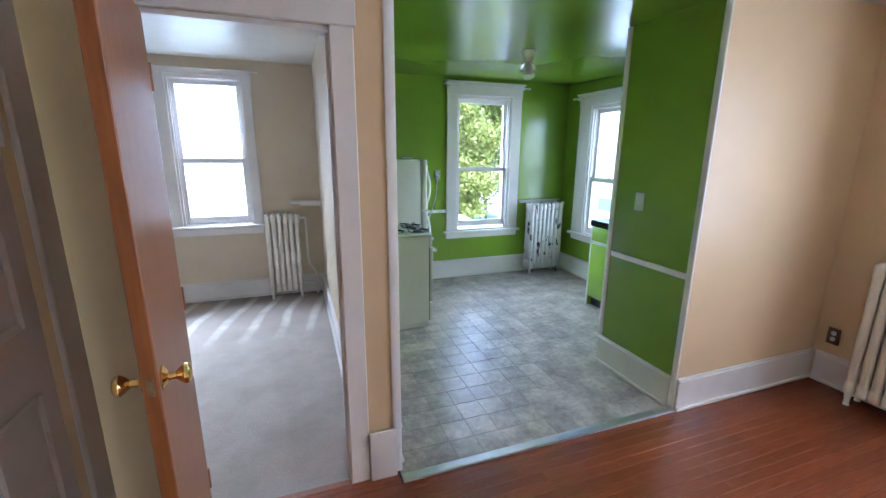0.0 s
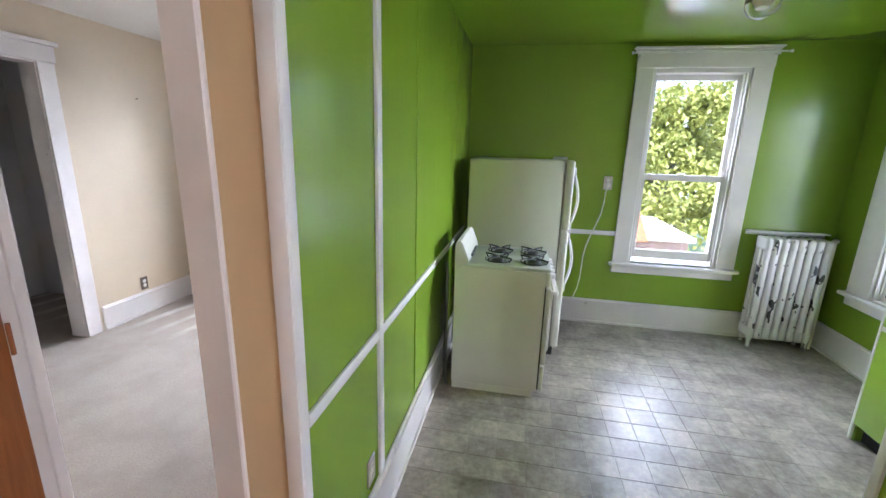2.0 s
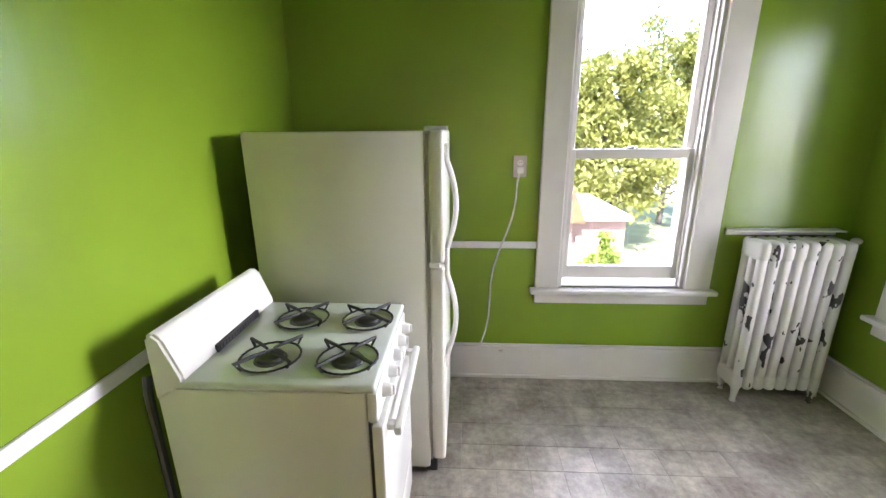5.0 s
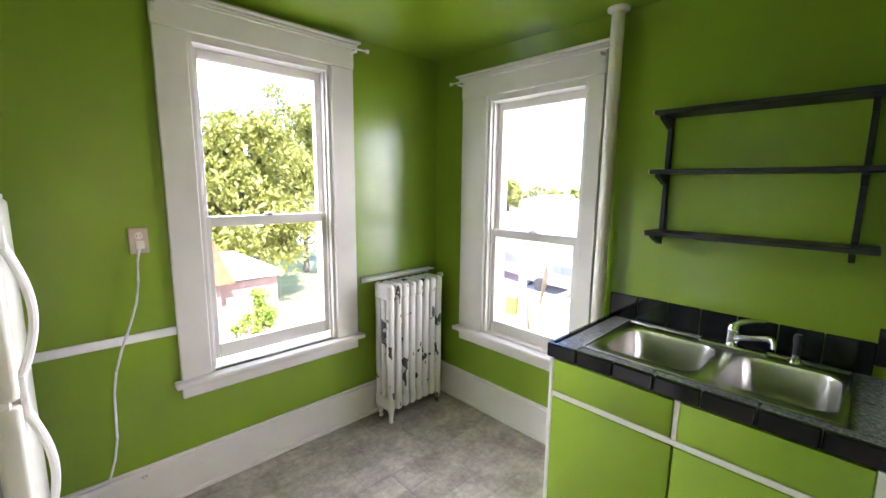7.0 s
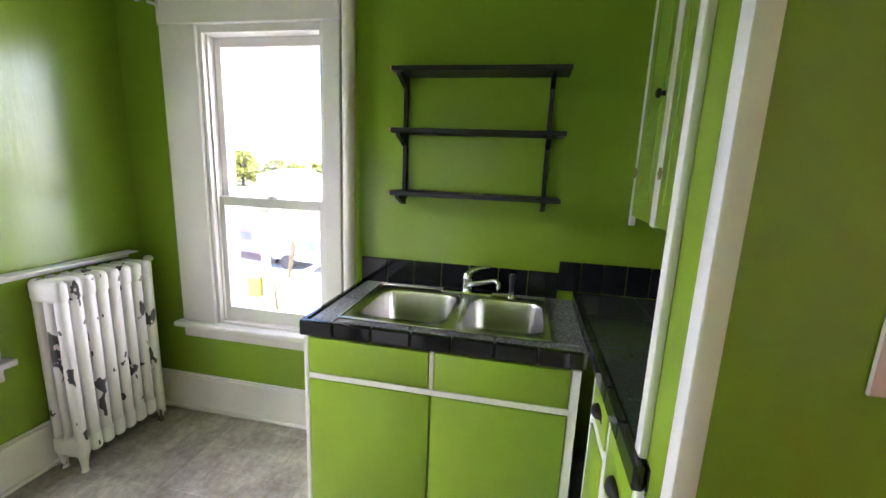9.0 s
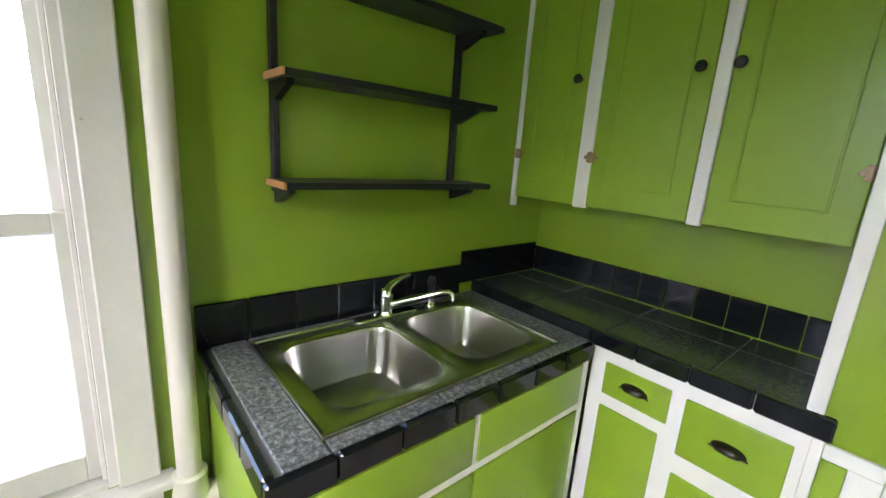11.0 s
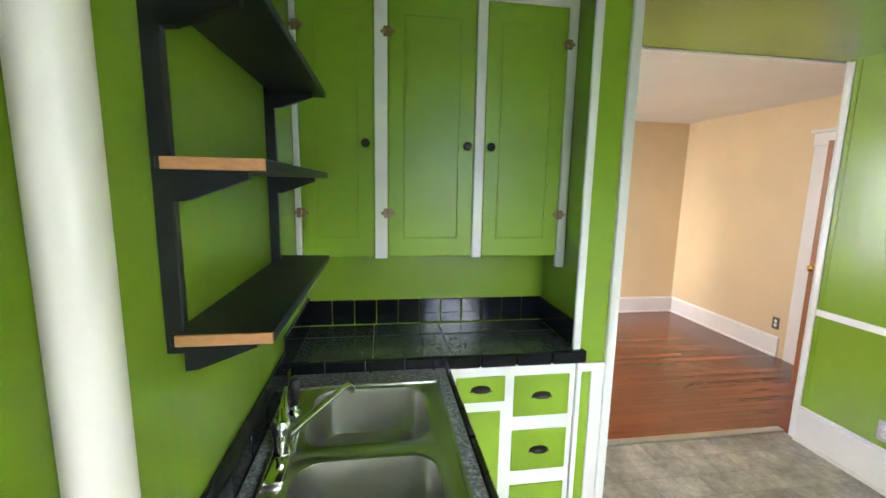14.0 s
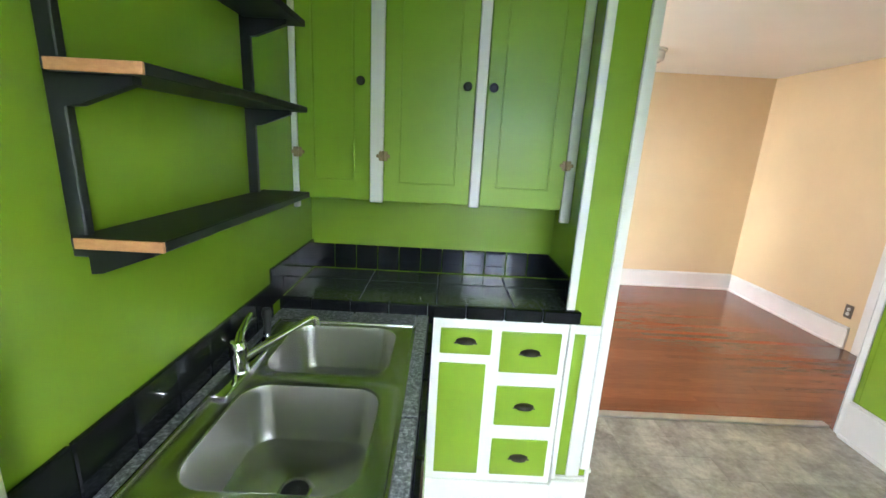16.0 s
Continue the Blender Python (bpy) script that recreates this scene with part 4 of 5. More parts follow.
def leaf_hinge(parent, x, y, z):
    bm = bmesh.new()
    rod(bm, (x, y + 0.003, z - 0.020), (x, y + 0.003, z + 0.020), 0.0035, seg=8)
    for s in (-1, 1):
        for dx, dz, r in ((0.010, 0.012, 0.008), (0.010, -0.012, 0.008), (0.020, 0.0, 0.008), (0.010, 0, 0.009)):
            lathe(bm, [(0, 0), (r, 0), (r * 0.9, 0.002), (0, 0.0025)], Matrix.Translation((x + s * dx, y, z + dz)) @ pose(0, 0, 0, -90, 0, 0), 10)
    return finish("hinge", bm, M_hinge, parent, True, "ornate antique brass hinge")


for hx in (3.555, 3.218, 2.491):
    for hz in (1.470, 2.158):
        leaf_hinge(uc, hx - 2.45, UY + 0.0245, hz - 1.29)


# ---- counters ----
def slab_tile(bm, lo, hi, bev=0.003):
    bx(bm, lo, hi, bev)


hc = thing("tiled_counter_high", (2.42, 2.336, 0.88), "dark tiled counter with black bullnose edge", "counter")
box("base", (0.035, 0.0, -0.002), (1.155, 0.405, 0.038), M_grout, hc, 0)
sk = thing("tiled_counter_sink", (2.985, 2.765, 0.83), "grey granite-tiled sink counter with black edge", "counter")
bm = bmesh.new()
for lo, hi in (((0.02, 0.0, 0.002), (0.062, 1.0, 0.052)), ((0.062, 0.895, 0.002), (0.59, 1.0, 0.052)), ((0.062, 0.0, 0.002), (0.59, 0.112, 0.052)), ((0.542, 0.112, 0.002), (0.59, 0.895, 0.052))):
    bx(bm, lo, hi)
finish("base", bm, M_grout, sk)


def tile(parent, name, lo, hi, mat, bev=0.003):
    return box(name, lo, hi, mat, parent, bev)


# top tiles of the higher counter
gx = [0.035, 0.255, 0.557, 0.859, 1.152]
gy = [0.012, 0.165, 0.405]
for a, b in zip(gx, gx[1:]):
    for c, d in zip(gy, gy[1:]):
        tile(hc, "tile", (a + 0.002, c + 0.002, 0.038), (b - 0.002, d - 0.002, 0.050), M_slate)
for k in range(8):
    x0 = 0.0 + k * 0.148
    x1 = min(x0 + 0.145, 1.155)
    if x1 - x0 > 0.02:
        tile(hc, "edge_tile", (x0, 0.405, 0.0), (x1, 0.428, 0.053), M_black_tile, 0.005)
tile(hc, "edge_tile", (0.0, 0.365, 0.0), (0.033, 0.403, 0.053), M_black_tile, 0.005)
n = 11
for k in range(n):
    x0 = 0.035 + k * 1.118 / n
    tile(hc, "splash_tile", (x0 + 0.0015, 0.0, 0.052), (x0 + 1.118 / n - 0.0015, 0.011, 0.168), M_black_tile, 0.003)
for k in range(4):
    y0 = 0.013 + k * 0.1
    tile(hc, "splash_tile", (0.0325, y0 + 0.0015, 0.052), (0.044, y0 + 0.0985, 0.165), M_black_tile, 0.003)
for k in range(5):
    y0 = 0.013 + k * 0.097
    tile(hc, "splash_tile", (1.146, y0 + 0.0015, 0.052), (1.158, y0 + 0.0955, 0.187), M_black_tile, 0.003)
# sink counter: granite pieces, black edge and splash
for lo, hi in (((0.022, 0.0), (0.062, 0.30)), ((0.022, 0.304), (0.062, 0.605)), ((0.022, 0.609), (0.062, 0.89)), ((0.022, 0.894), (0.300, 0.985)), ((0.304, 0.894), (0.582, 0.985)), ((0.066, 0.0), (0.300, 0.112)), ((0.304, 0.0), (0.582, 0.112)), ((0.544, 0.116), (0.582, 0.890))):
    tile(sk, "tile", (lo[0] + 0.0015, lo[1] + 0.0015, 0.052), (hi[0] - 0.0015, hi[1] - 0.0015, 0.062), M_granite, 0.002)
for k in range(7):
    y0 = 0.012 + k * 0.146
    tile(sk, "edge_tile", (0.0, y0, 0.004), (0.021, min(y0 + 0.143, 1.018), 0.064), M_black_tile, 0.005)
for k in range(4):
    x0 = 0.0225 + k * 0.141
    tile(sk, "edge_tile", (x0, 0.996, 0.004), (x0 + 0.138, 1.018, 0.064), M_black_tile, 0.005)
for k in range(7):
    y0 = 0.066 + k * 0.136
    tile(sk, "splash_tile", (0.583, y0 + 0.0015, 0.053), (0.594, y0 + 0.1345, 0.182), M_black_tile, 0.003)

# ---- sink ----
sink = thing("double_sink", (3.2875, 3.268, 0.895), "stainless steel double-bowl sink set in the counter", "sink")


def rounded(cx, cy, hx, hy, r, z, n=6):
    out = []
    for sx, sy, a0 in ((1, 1, 0), (-1, 1, 90), (-1, -1, 180), (1, -1, 270)):
        for k in range(n + 1):
            a = radians(a0 + 90 * k / n)
            out.append((cx + sx * (hx - r) + r * math.cos(a), cy + sy * (hy - r) + r * math.sin(a), z))
    return out


bm = bmesh.new()
for cy, hy, o0, o1 in ((0.170, 0.170, -0.022, 0.3875), (-0.2165, 0.152, -0.3875, -0.022)):
    cx, hx = -0.004, 0.176
    loops = [rounded((0 + 0) / 2, (o0 + o1) / 2, 0.2375, (o1 - o0) / 2, 0.001, 0.0)]
    for hx_, hy_, r, z in ((hx + 0.006, hy + 0.006, 0.075, 0.0), (hx, hy, 0.07, -0.004), (hx - 0.004, hy - 0.004, 0.068, -0.02), (hx - 0.012, hy - 0.012, 0.066, -0.12), (hx - 0.024, hy - 0.024, 0.06, -0.148), (hx - 0.05, hy - 0.05, 0.045, -0.158), (0.05, 0.05, 0.045, -0.163), (0.04, 0.04, 0.0395, -0.168)):
        loops.append(rounded(cx, cy, hx_, hy_, r, z))
    rings = [[bm.verts.new(p) for p in l] for l in loops]
    for a, b in zip(rings, rings[1:]):
        for j in range(len(a)):
            k = (j + 1) % len(a)
            bm.faces.new((a[j], a[k], b[k], b[j]))
    bm.faces.new(rings[-1])
bmesh.ops.remove_doubles(bm, verts=bm.verts[:], dist=0.0015)
finish("basin", bm, M_steel, sink, True)
bm = bmesh.new()
for lo, hi in (((-0.2425, -0.3925, -0.004), (-0.2315, 0.3925, 0.005)), ((0.2315, -0.3925, -0.004), (0.2425, 0.3925, 0.005)), ((-0.2315, 0.3815, -0.004), (0.2315, 0.3925, 0.005)), ((-0.2315, -0.3925, -0.004), (0.2315, -0.3815, 0.005))):
    bx(bm, lo, hi, 0.003, 2)
finish("rim", bm, M_steel, sink, True)
for cy in (0.170, -0.2165):
    bm = bmesh.new()
    lathe(bm, [(0.040, -0.1665), (0.034, -0.166), (0.031, -0.172), (0.030, -0.185), (0, -0.186)], Matrix.Translation((-0.004, cy, 0)), 20)
    finish("drain", bm, M_chrome, sink, True)
    bm = bmesh.new()
    lathe(bm, [(0, -0.1635), (0.010, -0.163), (0.012, -0.1655), (0.030, -0.1660), (0.031, -0.1665), (0, -0.1668)], Matrix.Translation((-0.004, cy, 0)), 16)
    finish("strainer", bm, M_gasket, sink, True)

fc = thing("faucet", (3.497, 3.235, 0.896), "chrome single-lever kitchen faucet", "faucet")
bm = bmesh.new()
bx(bm, (-0.026, -0.115, 0.0), (0.022, 0.115, 0.013), 0.010, 3)
finish("deck_plate", bm, M_chrome, fc, True)
bm = bmesh.new()
lathe(bm, [(0.026, 0.012), (0.023, 0.02), (0.021, 0.055), (0.024, 0.062), (0.024, 0.085), (0.018, 0.098), (0, 0.102)], Matrix(), 20)
finish("body", bm, M_chrome, fc, True)
bm = bmesh.new()
sweep(bm, [(-0.008, -0.008, 0.045), (-0.044, -0.041, 0.064), (-0.103, -0.093, 0.092), (-0.142, -0.129, 0.110), (-0.155, -0.142, 0.112), (-0.162, -0.149, 0.104), (-0.164, -0.151, 0.084)], [0.012, 0.011, 0.0095, 0.009, 0.009, 0.010, 0.011], 12)
finish("spout", bm, M_chrome, fc, True)
bm = bmesh.new()
sweep(bm, [(0, 0, 0.092), (0.0, -0.02, 0.112), (0.004, -0.065, 0.128), (0.008, -0.098, 0.133)], [0.013, 0.011, 0.008, 0.007], 10)
finish("lever", bm, M_chrome, fc, True)
sp = thing("side_sprayer", (3.505, 3.035, 0.896), "chrome and black side sprayer beside the faucet", "sprayer")
bm = bmesh.new()
lathe(bm, [(0, 0), (0.022, 0), (0.02, 0.008), (0.013, 0.016), (0.013, 0.03), (0, 0.03)], Matrix(), 16)
finish("holder", bm, M_chrome, sp, True)
bm = bmesh.new()
lathe(bm, [(0.0, 0.03), (0.011, 0.03), (0.012, 0.07), (0.016, 0.09), (0.012, 0.108), (0, 0.11)], Matrix(), 14)
finish("spray_head", bm, M_iron, sp, True)

# ---- bracket shelf ----
sh = thing("wall_shelf", (E, 3.0, 1.3), "black three-tier wall shelf with raw wood ends", "shelf")
for z in (1.847, 1.601, 1.334):
    zz = z - 1.3
    box("board", (-0.165, -0.135, zz), (-0.012, 0.588, zz + 0.018), M_black_wood, sh, 0.002)
    box("raw_end", (-0.165, 0.588, zz), (-0.022, 0.594, zz + 0.018), M_rawwood, sh, 0.001, label="raw orange wood end")
for y in (3.565, 2.930):
    bm = bmesh.new()
    bx(bm, (-0.028, y - 3.0 - 0.009, 0.015), (-0.0, y - 3.0 + 0.009, 0.585), 0.002)
    finish("upright", bm, M_black_wood, sh)
    for z in (1.847, 1.601, 1.334):
        bm = bmesh.new()
        zz = z - 1.3
        pr = [(-0.026, zz), (-0.026, zz - 0.048), (-0.045, zz - 0.046), (-0.135, zz - 0.012), (-0.135, zz)]
        va = [bm.verts.new((px, y - 3.0 - 0.009, pz)) for px, pz in pr]
        vb = [bm.verts.new((px, y - 3.0 + 0.009, pz)) for px, pz in pr]
        for j in range(5):
            bm.faces.new((va[j], va[(j + 1) % 5], vb[(j + 1) % 5], vb[j]))
        bm.faces.new(va)
        bm.faces.new(vb[::-1])
        finish("bracket", bm, M_black_wood, sh)

# ---- ceiling lamps ----
lk = thing("ceiling_lamp", (2.066, 3.60, kc(3.6)), "bare glass globe ceiling lamp on a porcelain base", "lamp")
bm = bmesh.new()
lathe(bm, [(0, -0.001), (0.058, -0.001), (0.058, -0.012), (0.044, -0.03), (0.034, -0.05), (0.036, -0.075), (0.04, -0.085), (0.03, -0.088), (0, -0.088)], Matrix(), 24)
finish("base", bm, M_porcelain, lk, True)
bm = bmesh.new()
lathe(bm, [(0.034, -0.086), (0.045, -0.098), (0.062, -0.12), (0.070, -0.150), (0.066, -0.18), (0.048, -0.208), (0.02, -0.221), (0, -0.222)], Matrix(), 28)
finish("globe", bm, M_globe, lk, True)
bm = bmesh.new()
lathe(bm, [(0.013, -0.088), (0.014, -0.1), (0.028, -0.13), (0.029, -0.15), (0.018, -0.172), (0, -0.178)], Matrix(), 16)
finish("bulb", bm, M_porcelain, lk, True)
lb = thing("ceiling_lamp", (-0.86, 3.90, BC), "fluted glass bedroom ceiling lamp with a pull chain", "lamp")
bm = bmesh.new()
lathe(bm, [(0, -0.001), (0.075, -0.001), (0.075, -0.02), (0.06, -0.03), (0, -0.03)], Matrix(), 24)
finish("base", bm, M_porcelain, lb, True)
bm = bmesh.new()
seg = 48
ringz = [(0.07, -0.03), (0.098, -0.045), (0.105, -0.09), (0.098, -0.13), (0.06, -0.142), (0, -0.144)]
rr_ = []
for r, z in ringz:
    rr_.append([bm.verts.new(((r + (0.004 if j % 2 else 0)) * math.cos(2 * math.pi * j / seg), (r + (0.004 if j % 2 else 0)) * math.sin(2 * math.pi * j / seg), z)) for j in range(seg)])
for a, b in zip(rr_, rr_[1:]):
    for j in range(seg):
        bm.faces.new((a[j], a[(j + 1) % seg], b[(j + 1) % seg], b[j]))
bmesh.ops.remove_doubles(bm, verts=bm.verts[:], dist=0.0001)
finish("shade", bm, M_globe, lb, True)
bm = bmesh.new()
rod(bm, (0.05, -0.05, -0.13), (0.05, -0.05, -0.55), 0.0018, seg=6)
lathe(bm, [(0, -0.55), (0.006, -0.56), (0.006, -0.58), (0, -0.585)], Matrix.Translation((0.05, -0.05, 0)), 8)
finish("pull_chain", bm, M_porcelain, lb)

ll = thing("ceiling_lamp", (1.28, 0.43, LC), "white flush drum ceiling lamp in the living room", "lamp")
bm = bmesh.new()
lathe(bm, [(0, -0.001), (0.13, -0.001), (0.13, -0.018), (0.115, -0.02), (0, -0.02)], Matrix(), 28)
finish("base", bm, M_porcelain, ll, True)
bm = bmesh.new()
lathe(bm, [(0.11, -0.02), (0.118, -0.03), (0.112, -0.085), (0.09, -0.10), (0, -0.104)], Matrix(), 28)
finish("shade", bm, M_porcelain, ll, True)

# ---- bedroom shelves ----
def corner_shelf(name, at, sx, sy, lx, ly):
    s = thing(name, at, "small white corner shelf on a bracket", "shelf")
    bm = bmesh.new()
    pts = [(0, 0)] + [(sx * lx * math.cos(radians(a)) ** 0.5, sy * ly * math.sin(radians(a)) ** 0.5) for a in range(0, 91, 9)]
    lo = [bm.verts.new((x, y, 0)) for x, y in pts]
    hi = [bm.verts.new((x, y, 0.02)) for x, y in pts]
    k = len(pts)
    for j in range(k):
        bm.faces.new((lo[j], lo[(j + 1) % k], hi[(j + 1) % k], hi[j]))
    bm.faces.new(lo[::-1])
    bm.faces.new(hi)
    finish("board", bm, M_white, s)
    bm = bmesh.new()
    bx(bm, (sx * 0.02, 0, -0.04), (sx * lx * 0.7, sy * 0.02, 0), 0.002)
    bx(bm, (0, 0, -0.04), (sx * 0.02, sy * ly * 0.7, 0), 0.002)
    finish("bracket", bm, M_white, s)
    return s


corner_shelf("corner_shelf", (BE, N, 1.015), -1, -1, 0.31, 0.19)
corner_shelf("corner_shelf", (BWX, N, 1.265), 1, -1, 0.37, 0.21)
box("ledge_strip", (-1.86, N - 0.012, 1.305), (-1.64, N, 1.317), M_white)
tagged(bpy.data.objects["ledge_strip"], "thin white strip on the beige wall", "trim", kind="structure")
bs = thing("closet_shelf", (-3.63, 3.5, 1.12), "small shelf in the dim side room", "shelf")
box("board", (0, -0.3, 0), (0.22, 0.3, 0.02), M_white, bs)
box("bracket", (0, -0.02, -0.12), (0.16, 0.02, 0), M_white, bs)
bm = bmesh.new()
rod(bm, (BWX, 4.49, 1.876), (BWX + 0.025, 4.49, 1.88), 0.003, seg=6)
tagged(finish("nail", bm, M_iron), "small nail in the beige wall", "nail")

GZ = -3.1
ground = slab("ground", (-400, -400, GZ - 0.2), (400, 400, GZ), M_grass, "sunlit dry grass ground", "ground")
slab("pavement_yard", (0.5, 9.5, GZ + 0.0), (22, 16.5, GZ + 0.03), M_concrete, "pale sunlit concrete yard", "pavement")
slab("road", (24, -60, GZ), (31, 80, GZ + 0.02), plain("worn_asphalt", (0.09, 0.09, 0.09), 0.9), "worn grey asphalt street", "road")
slab("pavement_street", (15, -60, GZ), (23.8, 80, GZ + 0.06), M_concrete, "pale sunlit concrete pavement", "pavement")


def tree(name, at, height, spread, n_clump, leaves, mat, label, seed, trunk=0.16, leaf=0.11):
    rng = random.Random(seed)
    t = thing(name, at, label, "tree")
    bm = bmesh.new()
    sweep(bm, [(0, 0, 0), (0.05, 0.03, height * 0.25), (0, 0.08, height * 0.55), (0.1, 0.0, height * 0.85)], [trunk, trunk * 0.8, trunk * 0.5, trunk * 0.15], 8)
    centres = []
    for k in range(n_clump):
        a = rng.uniform(0, 2 * math.pi)
        h = rng.uniform(0.28, 1.0)
        rad = spread * (1.05 - 0.8 * abs(h - 0.45)) * rng.uniform(0.25, 1.0) ** 0.6
        if h > 0.8:
            rad *= 0.75
        h *= 1.0 + 0.16 * math.sin(3 * a + seed) * (h > 0.6)
        c = Vector((rad * math.cos(a), rad * math.sin(a), height * h))
        centres.append(c)
        if k % 3 == 0:
            sweep(bm, [(0, 0, c.z * 0.6), c * 0.6 + Vector((0, 0, c.z * 0.25)), c], [trunk * 0.3, trunk * 0.18, trunk * 0.05], 5)
    finish("trunk", bm, M_bark, t, True)
    verts, faces = [], []
    for c in centres:
        size = spread * rng.uniform(0.09, 0.26)
        for _ in range(leaves):
            p = c + Vector((rng.gauss(0, 1), rng.gauss(0, 1), rng.gauss(0, 0.8))) * size * 0.6
            q = Euler((rng.uniform(-1.2, 1.2), rng.uniform(-1.2, 1.2), rng.uniform(0, 6.28))).to_matrix()
            s = leaf * rng.uniform(0.6, 1.3)
            i = len(verts)
            verts += [tuple(p + q @ Vector(v)) for v in ((-s, 0, 0), (0, -0.55 * s, 0.15 * s), (s, 0, 0), (0, 0.55 * s, 0.15 * s))]
            faces.append((i, i + 1, i + 2, i + 3))
    me = bpy.data.meshes.new("crown")
    me.from_pydata(verts, [], faces)
    me.materials.append(mat)
    tagged(attach_new("crown", me, t), kind="stuff")
    return t


def attach_new(name, me, parent):
    o = new(name, me)
    o.parent = parent
    return o


tree("tree", (6.9, 20.0, GZ), 6.3, 2.7, 120, 230, M_leaf, "leafy green maple tree in sunlight", 3)
tree("tree", (11.2, 23.5, GZ), 8.0, 3.0, 110, 200, M_leaf, "leafy green maple tree in sunlight", 5)
tree("tree", (4.7, 22.8, GZ), 5.3, 2.3, 100, 200, M_leaf, "leafy green maple tree in sunlight", 8)
tree("shrub", (4.75, 12.2, GZ + 0.03), 1.9, 0.62, 40, 120, M_leaf2, "bright yellow-green garden shrub", 11, 0.03, 0.05)
for k, (x, y, h) in enumerate(((70, 30, 4.2), (78, 39, 4.4), (66, 52, 4.8), (82, 22, 4.2), (74, 60, 4.5), (90, 46, 5), (60, 78, 4.4), (40, 90, 5))):
    tree("far_tree", (x, y, GZ), h, 3.2, 45, 60, M_leaf, "hazy distant green tree", 20 + k, 0.25, 0.4)

far_rng = random.Random(77)
for k in range(16):
    x = far_rng.uniform(62, 96)
    tree("far_tree", (x, x * far_rng.uniform(0.35, 1.0), GZ), far_rng.uniform(3.3, 4.1), 2.4, 36, 55, M_leaf, "hazy distant green tree", 40 + k, 0.25, 0.4)


def house(name, x0, y0, x1, y1, h, mat, roofmat, label, rise=1.6, axis='x'):
    b = thing(name, (0, 0, 0), label, "house")
    box("wall", (x0, y0, GZ), (x1, y1, GZ + h), mat, b, 0.01)
    bm = bmesh.new()
    o = 0.25
    if axis == 'x':
        ym = (y0 + y1) / 2
        pr = [(y0 - o, GZ + h - 0.05), (ym, GZ + h + rise), (y1 + o, GZ + h - 0.05), (ym, GZ + h - 0.04)]
        ra = [bm.verts.new((x0 - o, y, z)) for y, z in pr]
        rb = [bm.verts.new((x1 + o, y, z)) for y, z in pr]
    else:
        xm = (x0 + x1) / 2
        pr = [(x0 - o, GZ + h - 0.05), (xm, GZ + h + rise), (x1 + o, GZ + h - 0.05), (xm, GZ + h - 0.04)]
        ra = [bm.verts.new((x, y0 - o, z)) for x, z in pr]
        rb = [bm.verts.new((x, y1 + o, z)) for x, z in pr]
    for j in range(4):
        bm.faces.new((ra[j], ra[(j + 1) % 4], rb[(j + 1) % 4], rb[j]))
    bm.faces.new(ra)
    bm.faces.new(rb[::-1])
    finish("roof", bm, roofmat, b)
    return b


gar = house("garage", 3.0, 13.2, 4.25, 16.0, 2.39, M_garage, M_shingle, "small garage with an orange shingle roof", 2.1, 'y')
lean = thing("garage_annex", (0, 0, 0), "flat-roofed pink-brown garage annex", "garage")
box("wall", (4.27, 13.4, GZ), (5.65, 17.0, GZ + 2.34), M_garage, lean, 0.01)
box("roof", (4.27, 13.2, GZ + 2.34), (5.75, 17.2, GZ + 2.46), M_concrete, lean, 0.01)
box("door", (4.4, 13.37, GZ + 0.03), (4.75, 13.4, GZ + 1.9), M_siding, lean, 0.004)
box("sign", (5.1, 13.38, GZ + 1.95), (5.25, 13.4, GZ + 2.03), plain("red_sign_paint", (0.4, 0.05, 0.04), 0.5), lean, 0.002)
nb = thing("neighbour_house", (0, 0, 0), "white clapboard neighbour house in sunlight", "house")
box("wall", (-9.0, 9.1, GZ), (0.4, 13.0, 4.6), M_siding, nb, 0.01)
bm = bmesh.new()
for k in range(36):
    z = 0.75 + k * 0.105
    lo = len(bm.verts)
    bx(bm, (-9.0, 9.07, z), (0.4, 9.1, z + 0.104))
    bm.verts.ensure_lookup_table()
    for v in bm.verts[lo:]:
        if v.co.y < 9.08 and v.co.z > z + 0.05:
            v.co.y = 9.096
tagged(finish("clapboard", bm, M_siding, nb), kind="stuff")
bm = bmesh.new()
va = [bm.verts.new(p) for p in ((-9.2, 7.4, -0.35), (0.6, 7.4, -0.35), (0.6, 9.1, 0.55), (-9.2, 9.1, 0.55), (-9.2, 7.4, -0.5), (0.6, 7.4, -0.5), (0.6, 9.1, 0.4), (-9.2, 9.1, 0.4))]
for f in ((0, 1, 2, 3), (7, 6, 5, 4), (0, 4, 5, 1), (1, 5, 6, 2), (2, 6, 7, 3), (3, 7, 4, 0)):
    bm.faces.new([va[i] for i in f])
finish("porch_roof", bm, M_roofgrey, nb)
box("roof", (-9.4, 8.7, 4.6), (0.8, 13.4, 4.8), M_roofgrey, nb, 0.01)
for k, (x0, y0, x1, y1, h, m) in enumerate(((60, 36, 69, 45, 2.3, M_siding), (64, 20, 72, 29, 2.2, M_garage), (58, 55, 67, 63, 2.4, M_siding), (62, 4, 70, 12, 2.4, M_siding))):
    hs = house("far_house", x0, y0, x1, y1, h, m, M_roofgrey, "pale far house with a gabled roof", 1.0)
    for j in range(3):
        box("window", (x0 - 0.03, y0 + 1.2 + j * 2.6, GZ + 0.8), (x0 - 0.001, y0 + 2.2 + j * 2.6, GZ + 1.8), M_glass, hs, 0)


M_carglass = plain("grey_car_glass", (0.16, 0.17, 0.19), 0.15)


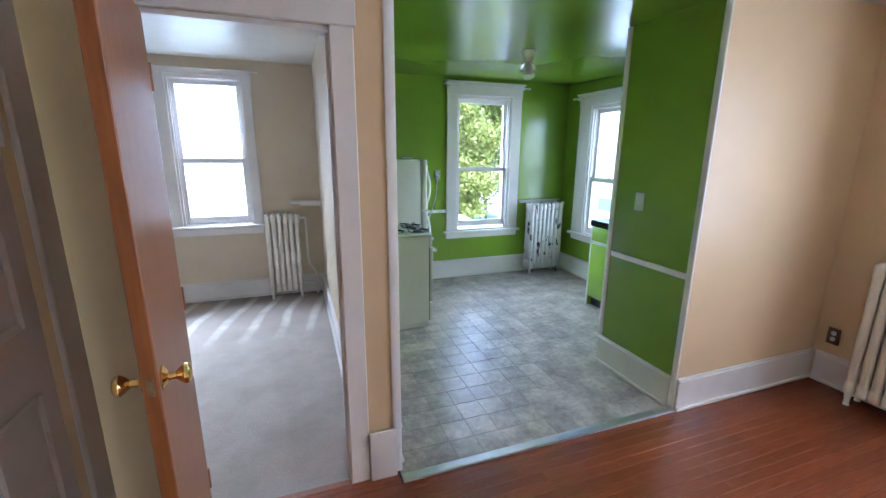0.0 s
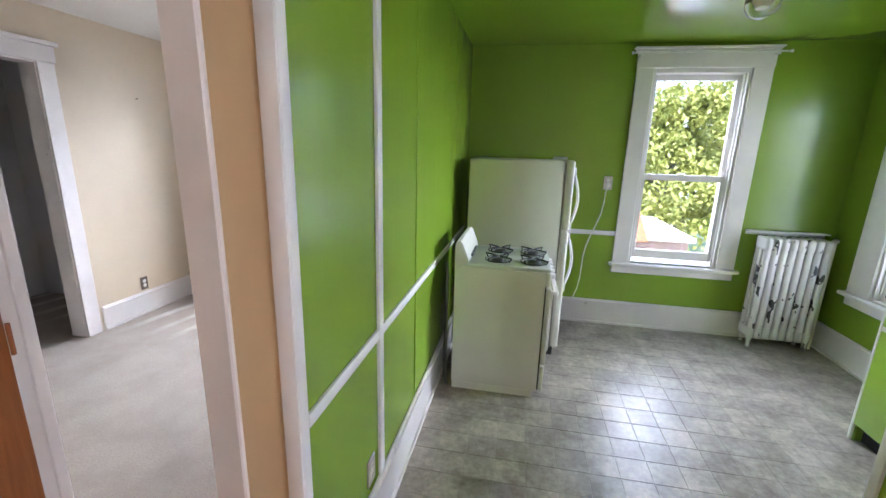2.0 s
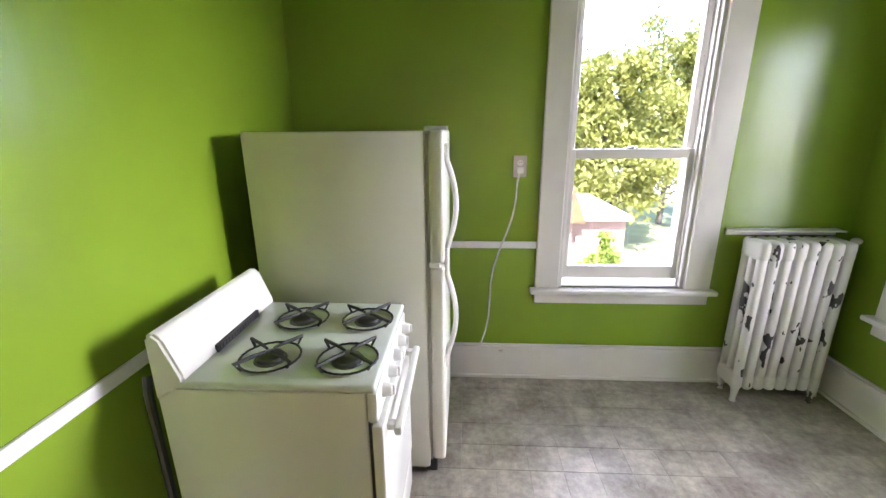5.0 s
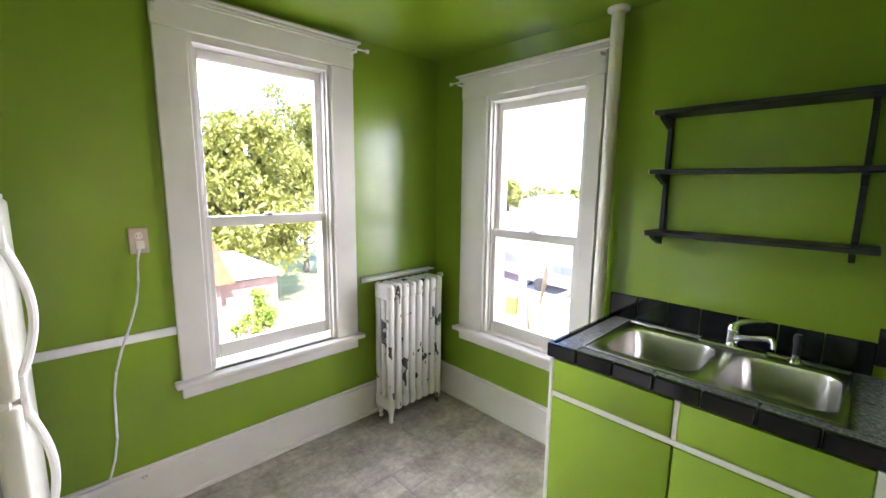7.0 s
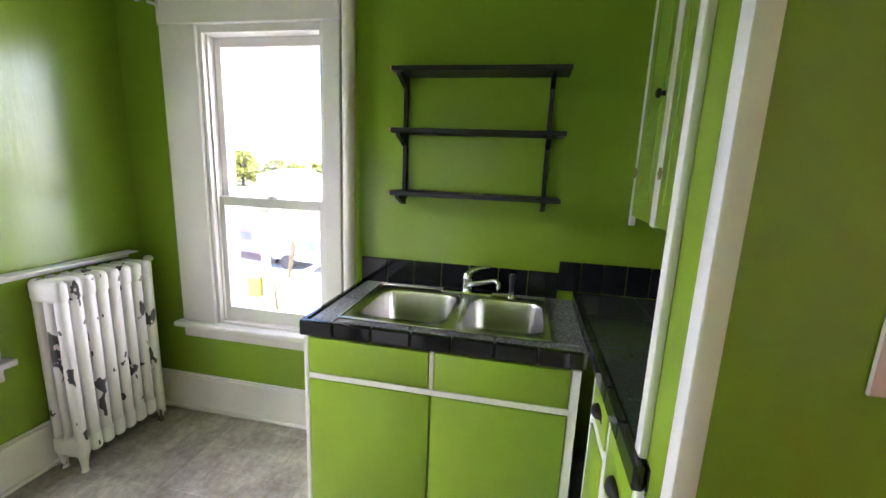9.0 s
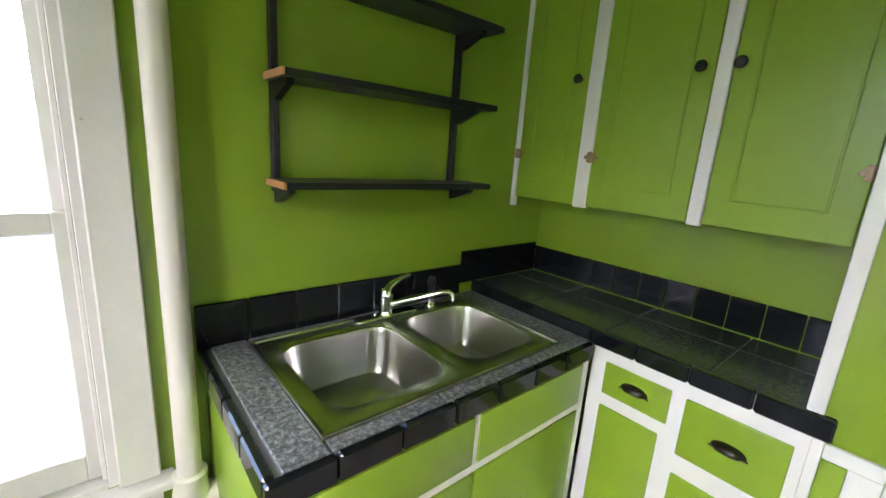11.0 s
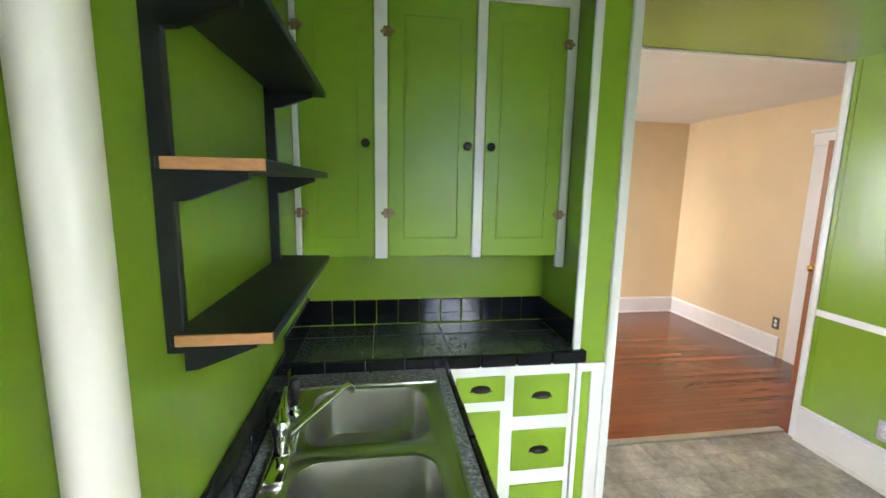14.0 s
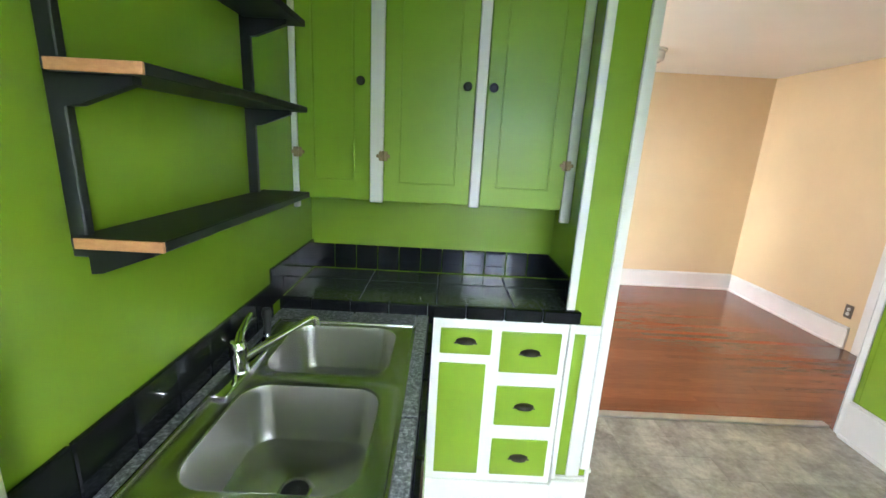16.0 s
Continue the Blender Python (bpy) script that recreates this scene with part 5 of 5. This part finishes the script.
def car(name, at, turn, col, label):
    c = thing(name, at, label, "car", turn=turn)
    pm = plain("car_paint", col, 0.25, 0.2)
    bm = bmesh.new()
    prof = [(-2.1, 0.35), (-2.15, 0.75), (-1.55, 0.92), (-0.95, 1.42), (0.75, 1.45), (1.35, 1.0), (2.1, 0.85), (2.15, 0.4)]
    a = [bm.verts.new((x, -0.85, z)) for x, z in prof]
    b = [bm.verts.new((x, 0.85, z)) for x, z in prof]
    for j in range(8):
        bm.faces.new((a[j], a[(j + 1) % 8], b[(j + 1) % 8], b[j]))
    bm.faces.new(a)
    bm.faces.new(b[::-1])
    bmesh.ops.bevel(bm, geom=bm.edges[:], offset=0.06, segments=2, affect='EDGES')
    finish("body", bm, pm, c, True)
    bm = bmesh.new()
    for s in (-1, 1):
        bx(bm, (-0.85, s * 0.852, 0.95), (0.7, s * 0.862, 1.32), 0.004)
    finish("window", bm, M_carglass, c)
    for x in (-1.3, 1.3):
        for s in (-1, 1):
            bm = bmesh.new()
            rod(bm, (x, s * 0.7, 0.32), (x, s * 0.88, 0.32), 0.32, seg=18)
            finish("wheel", bm, M_gasket, c, True)
    return c


car("car", (18.6, 15.0, GZ + 0.06), 80, (0.50, 0.24, 0.21), "parked red car beside the pavement")
car("car", (17.6, 11.3, GZ + 0.06), 85, (0.30, 0.34, 0.42), "parked blue car on pale concrete")
car("car", (20.6, 9.0, GZ + 0.06), 88, (0.55, 0.55, 0.56), "parked silver car on pale concrete")

# electric service mast outside the east window
ma = thing("service_mast", (5.05, 5.36, GZ - 0.14), "grey electric service mast with a weatherhead and wires", "mast")
M_galv = plain("weathered_conduit", (0.26, 0.24, 0.22), 0.6)
bm = bmesh.new()
rod(bm, (0, 0, 0), (0, 0, 4.28), 0.042, seg=14)
finish("conduit", bm, M_galv, ma, True)
bm = bmesh.new()
lathe(bm, [(0.04, 4.24), (0.085, 4.27), (0.095, 4.30), (0.085, 4.35), (0.05, 4.385), (0, 4.395)], Matrix(), 16)
bx(bm, (-0.05, -0.16, 4.255), (0.05, -0.02, 4.30), 0.02, 2)
finish("weatherhead", bm, M_galv, ma, True)
bm = bmesh.new()
for k in range(3):
    sweep(bm, [(0.02 * k, -0.12, 4.26), (0.05 + 0.03 * k, -0.24, 4.0 - 0.05 * k), (0.1, -0.16, 3.6 - 0.04 * k), (0.5, -0.5, 3.78), (3.0, -2.4, 4.1)], 0.010, 6)
for dx, dy in ((0.08, -0.10), (0.05, -0.20)):
    rod(bm, (0.02, -0.06, 3.7), (dx, dy, 2.4), 0.014, seg=6)
finish("service_wires", bm, plain("tan_wire", (0.24, 0.19, 0.13), 0.6), ma, True)
bm = bmesh.new()
bx(bm, (-0.06, 0.05, 3.42), (0.06, 0.17, 3.62), 0.01)
finish("insulator_block", bm, plain("yellow_plastic", (0.6, 0.45, 0.05), 0.5), ma)

# ---- floor pieces ----
def shared(name, lo, hi, mat, bev):
    bm = bmesh.new()
    bx(bm, lo, hi, bev)
    me = bpy.data.meshes.new(name)
    bm.to_mesh(me)
    bm.free()
    me.materials.append(mat)
    return me


TS = 0.1525
tile_me = shared("vinyl_tile", (-TS / 2 + 0.0010, -TS / 2 + 0.0010, -0.0035), (TS / 2 - 0.0010, TS / 2 - 0.0010, 0.0), M_vinyl, 0.0008)
bm_rest = bmesh.new()
count = 0
ny, nx = int((N - 2.08) / TS), int((E - W) / TS)
for j in range(ny + 1):
    for i in range(nx + 1):
        x, y = W + TS * (i + 0.5), 2.082 + TS * (j + 0.5)
        under = (x > 2.98 and 2.7 < y < 3.78) or (x > 2.30 and y < 2.74)
        if under:
            continue
        full = x + TS / 2 <= E + 0.001 and y + TS / 2 <= N + 0.001
        if full and count < 300 and (y < 4.45 or x > 1.4):
            o = new("vinyl_tile", tile_me)
            o.location = (x, y, 0)
            o.parent = floor_kitchen
            count += 1
        else:
            bx(bm_rest, (x - TS / 2 + 0.0010, y - TS / 2 + 0.0010, -0.004), (min(x + TS / 2, E) - 0.0010, min(y + TS / 2, N) - 0.0010, 0.0), 0.0006)
tagged(finish("vinyl_tiles_edge", bm_rest, M_vinyl, floor_kitchen), kind="stuff")

PW = 0.057
rng = random.Random(4)
lengths = (0.9, 1.3, 1.7)
plank_me = {L: shared("plank", (0, 0.0004, -0.004), (L - 0.001, PW - 0.0004, 0.0), M_floorwood, 0.0004) for L in lengths}
y = LS
while y < 2.026:
    x = LW
    while x < E - 0.01:
        L = rng.choice(lengths)
        if x + L > E:
            L2 = E - x
            me = shared("plank", (0, 0.0004, -0.004), (L2 - 0.001, min(PW, 2.029 - y) - 0.0004, 0.0), M_floorwood, 0.0004)
        elif y + PW > 2.029:
            L2, me = L, shared("plank", (0, 0.0004, -0.004), (L - 0.001, 2.029 - y - 0.0004, 0.0), M_floorwood, 0.0004)
        else:
            L2, me = L, plank_me[L]
        o = new("plank", me)
        o.location = (x, y, 0)
        o.parent = floor_living
        x += L2
    y += PW

edge = bpy.data.objects["floor_living_edge"]
edge_me = shared("plank", (0, 0.0004, -0.004), (1.12, 0.0420, 0.0), M_floorwood, 0.0004)
for y in (2.0308, 2.0735):
    o = new("plank", edge_me)
    o.location = (LW, y, 0)
    o.parent = edge
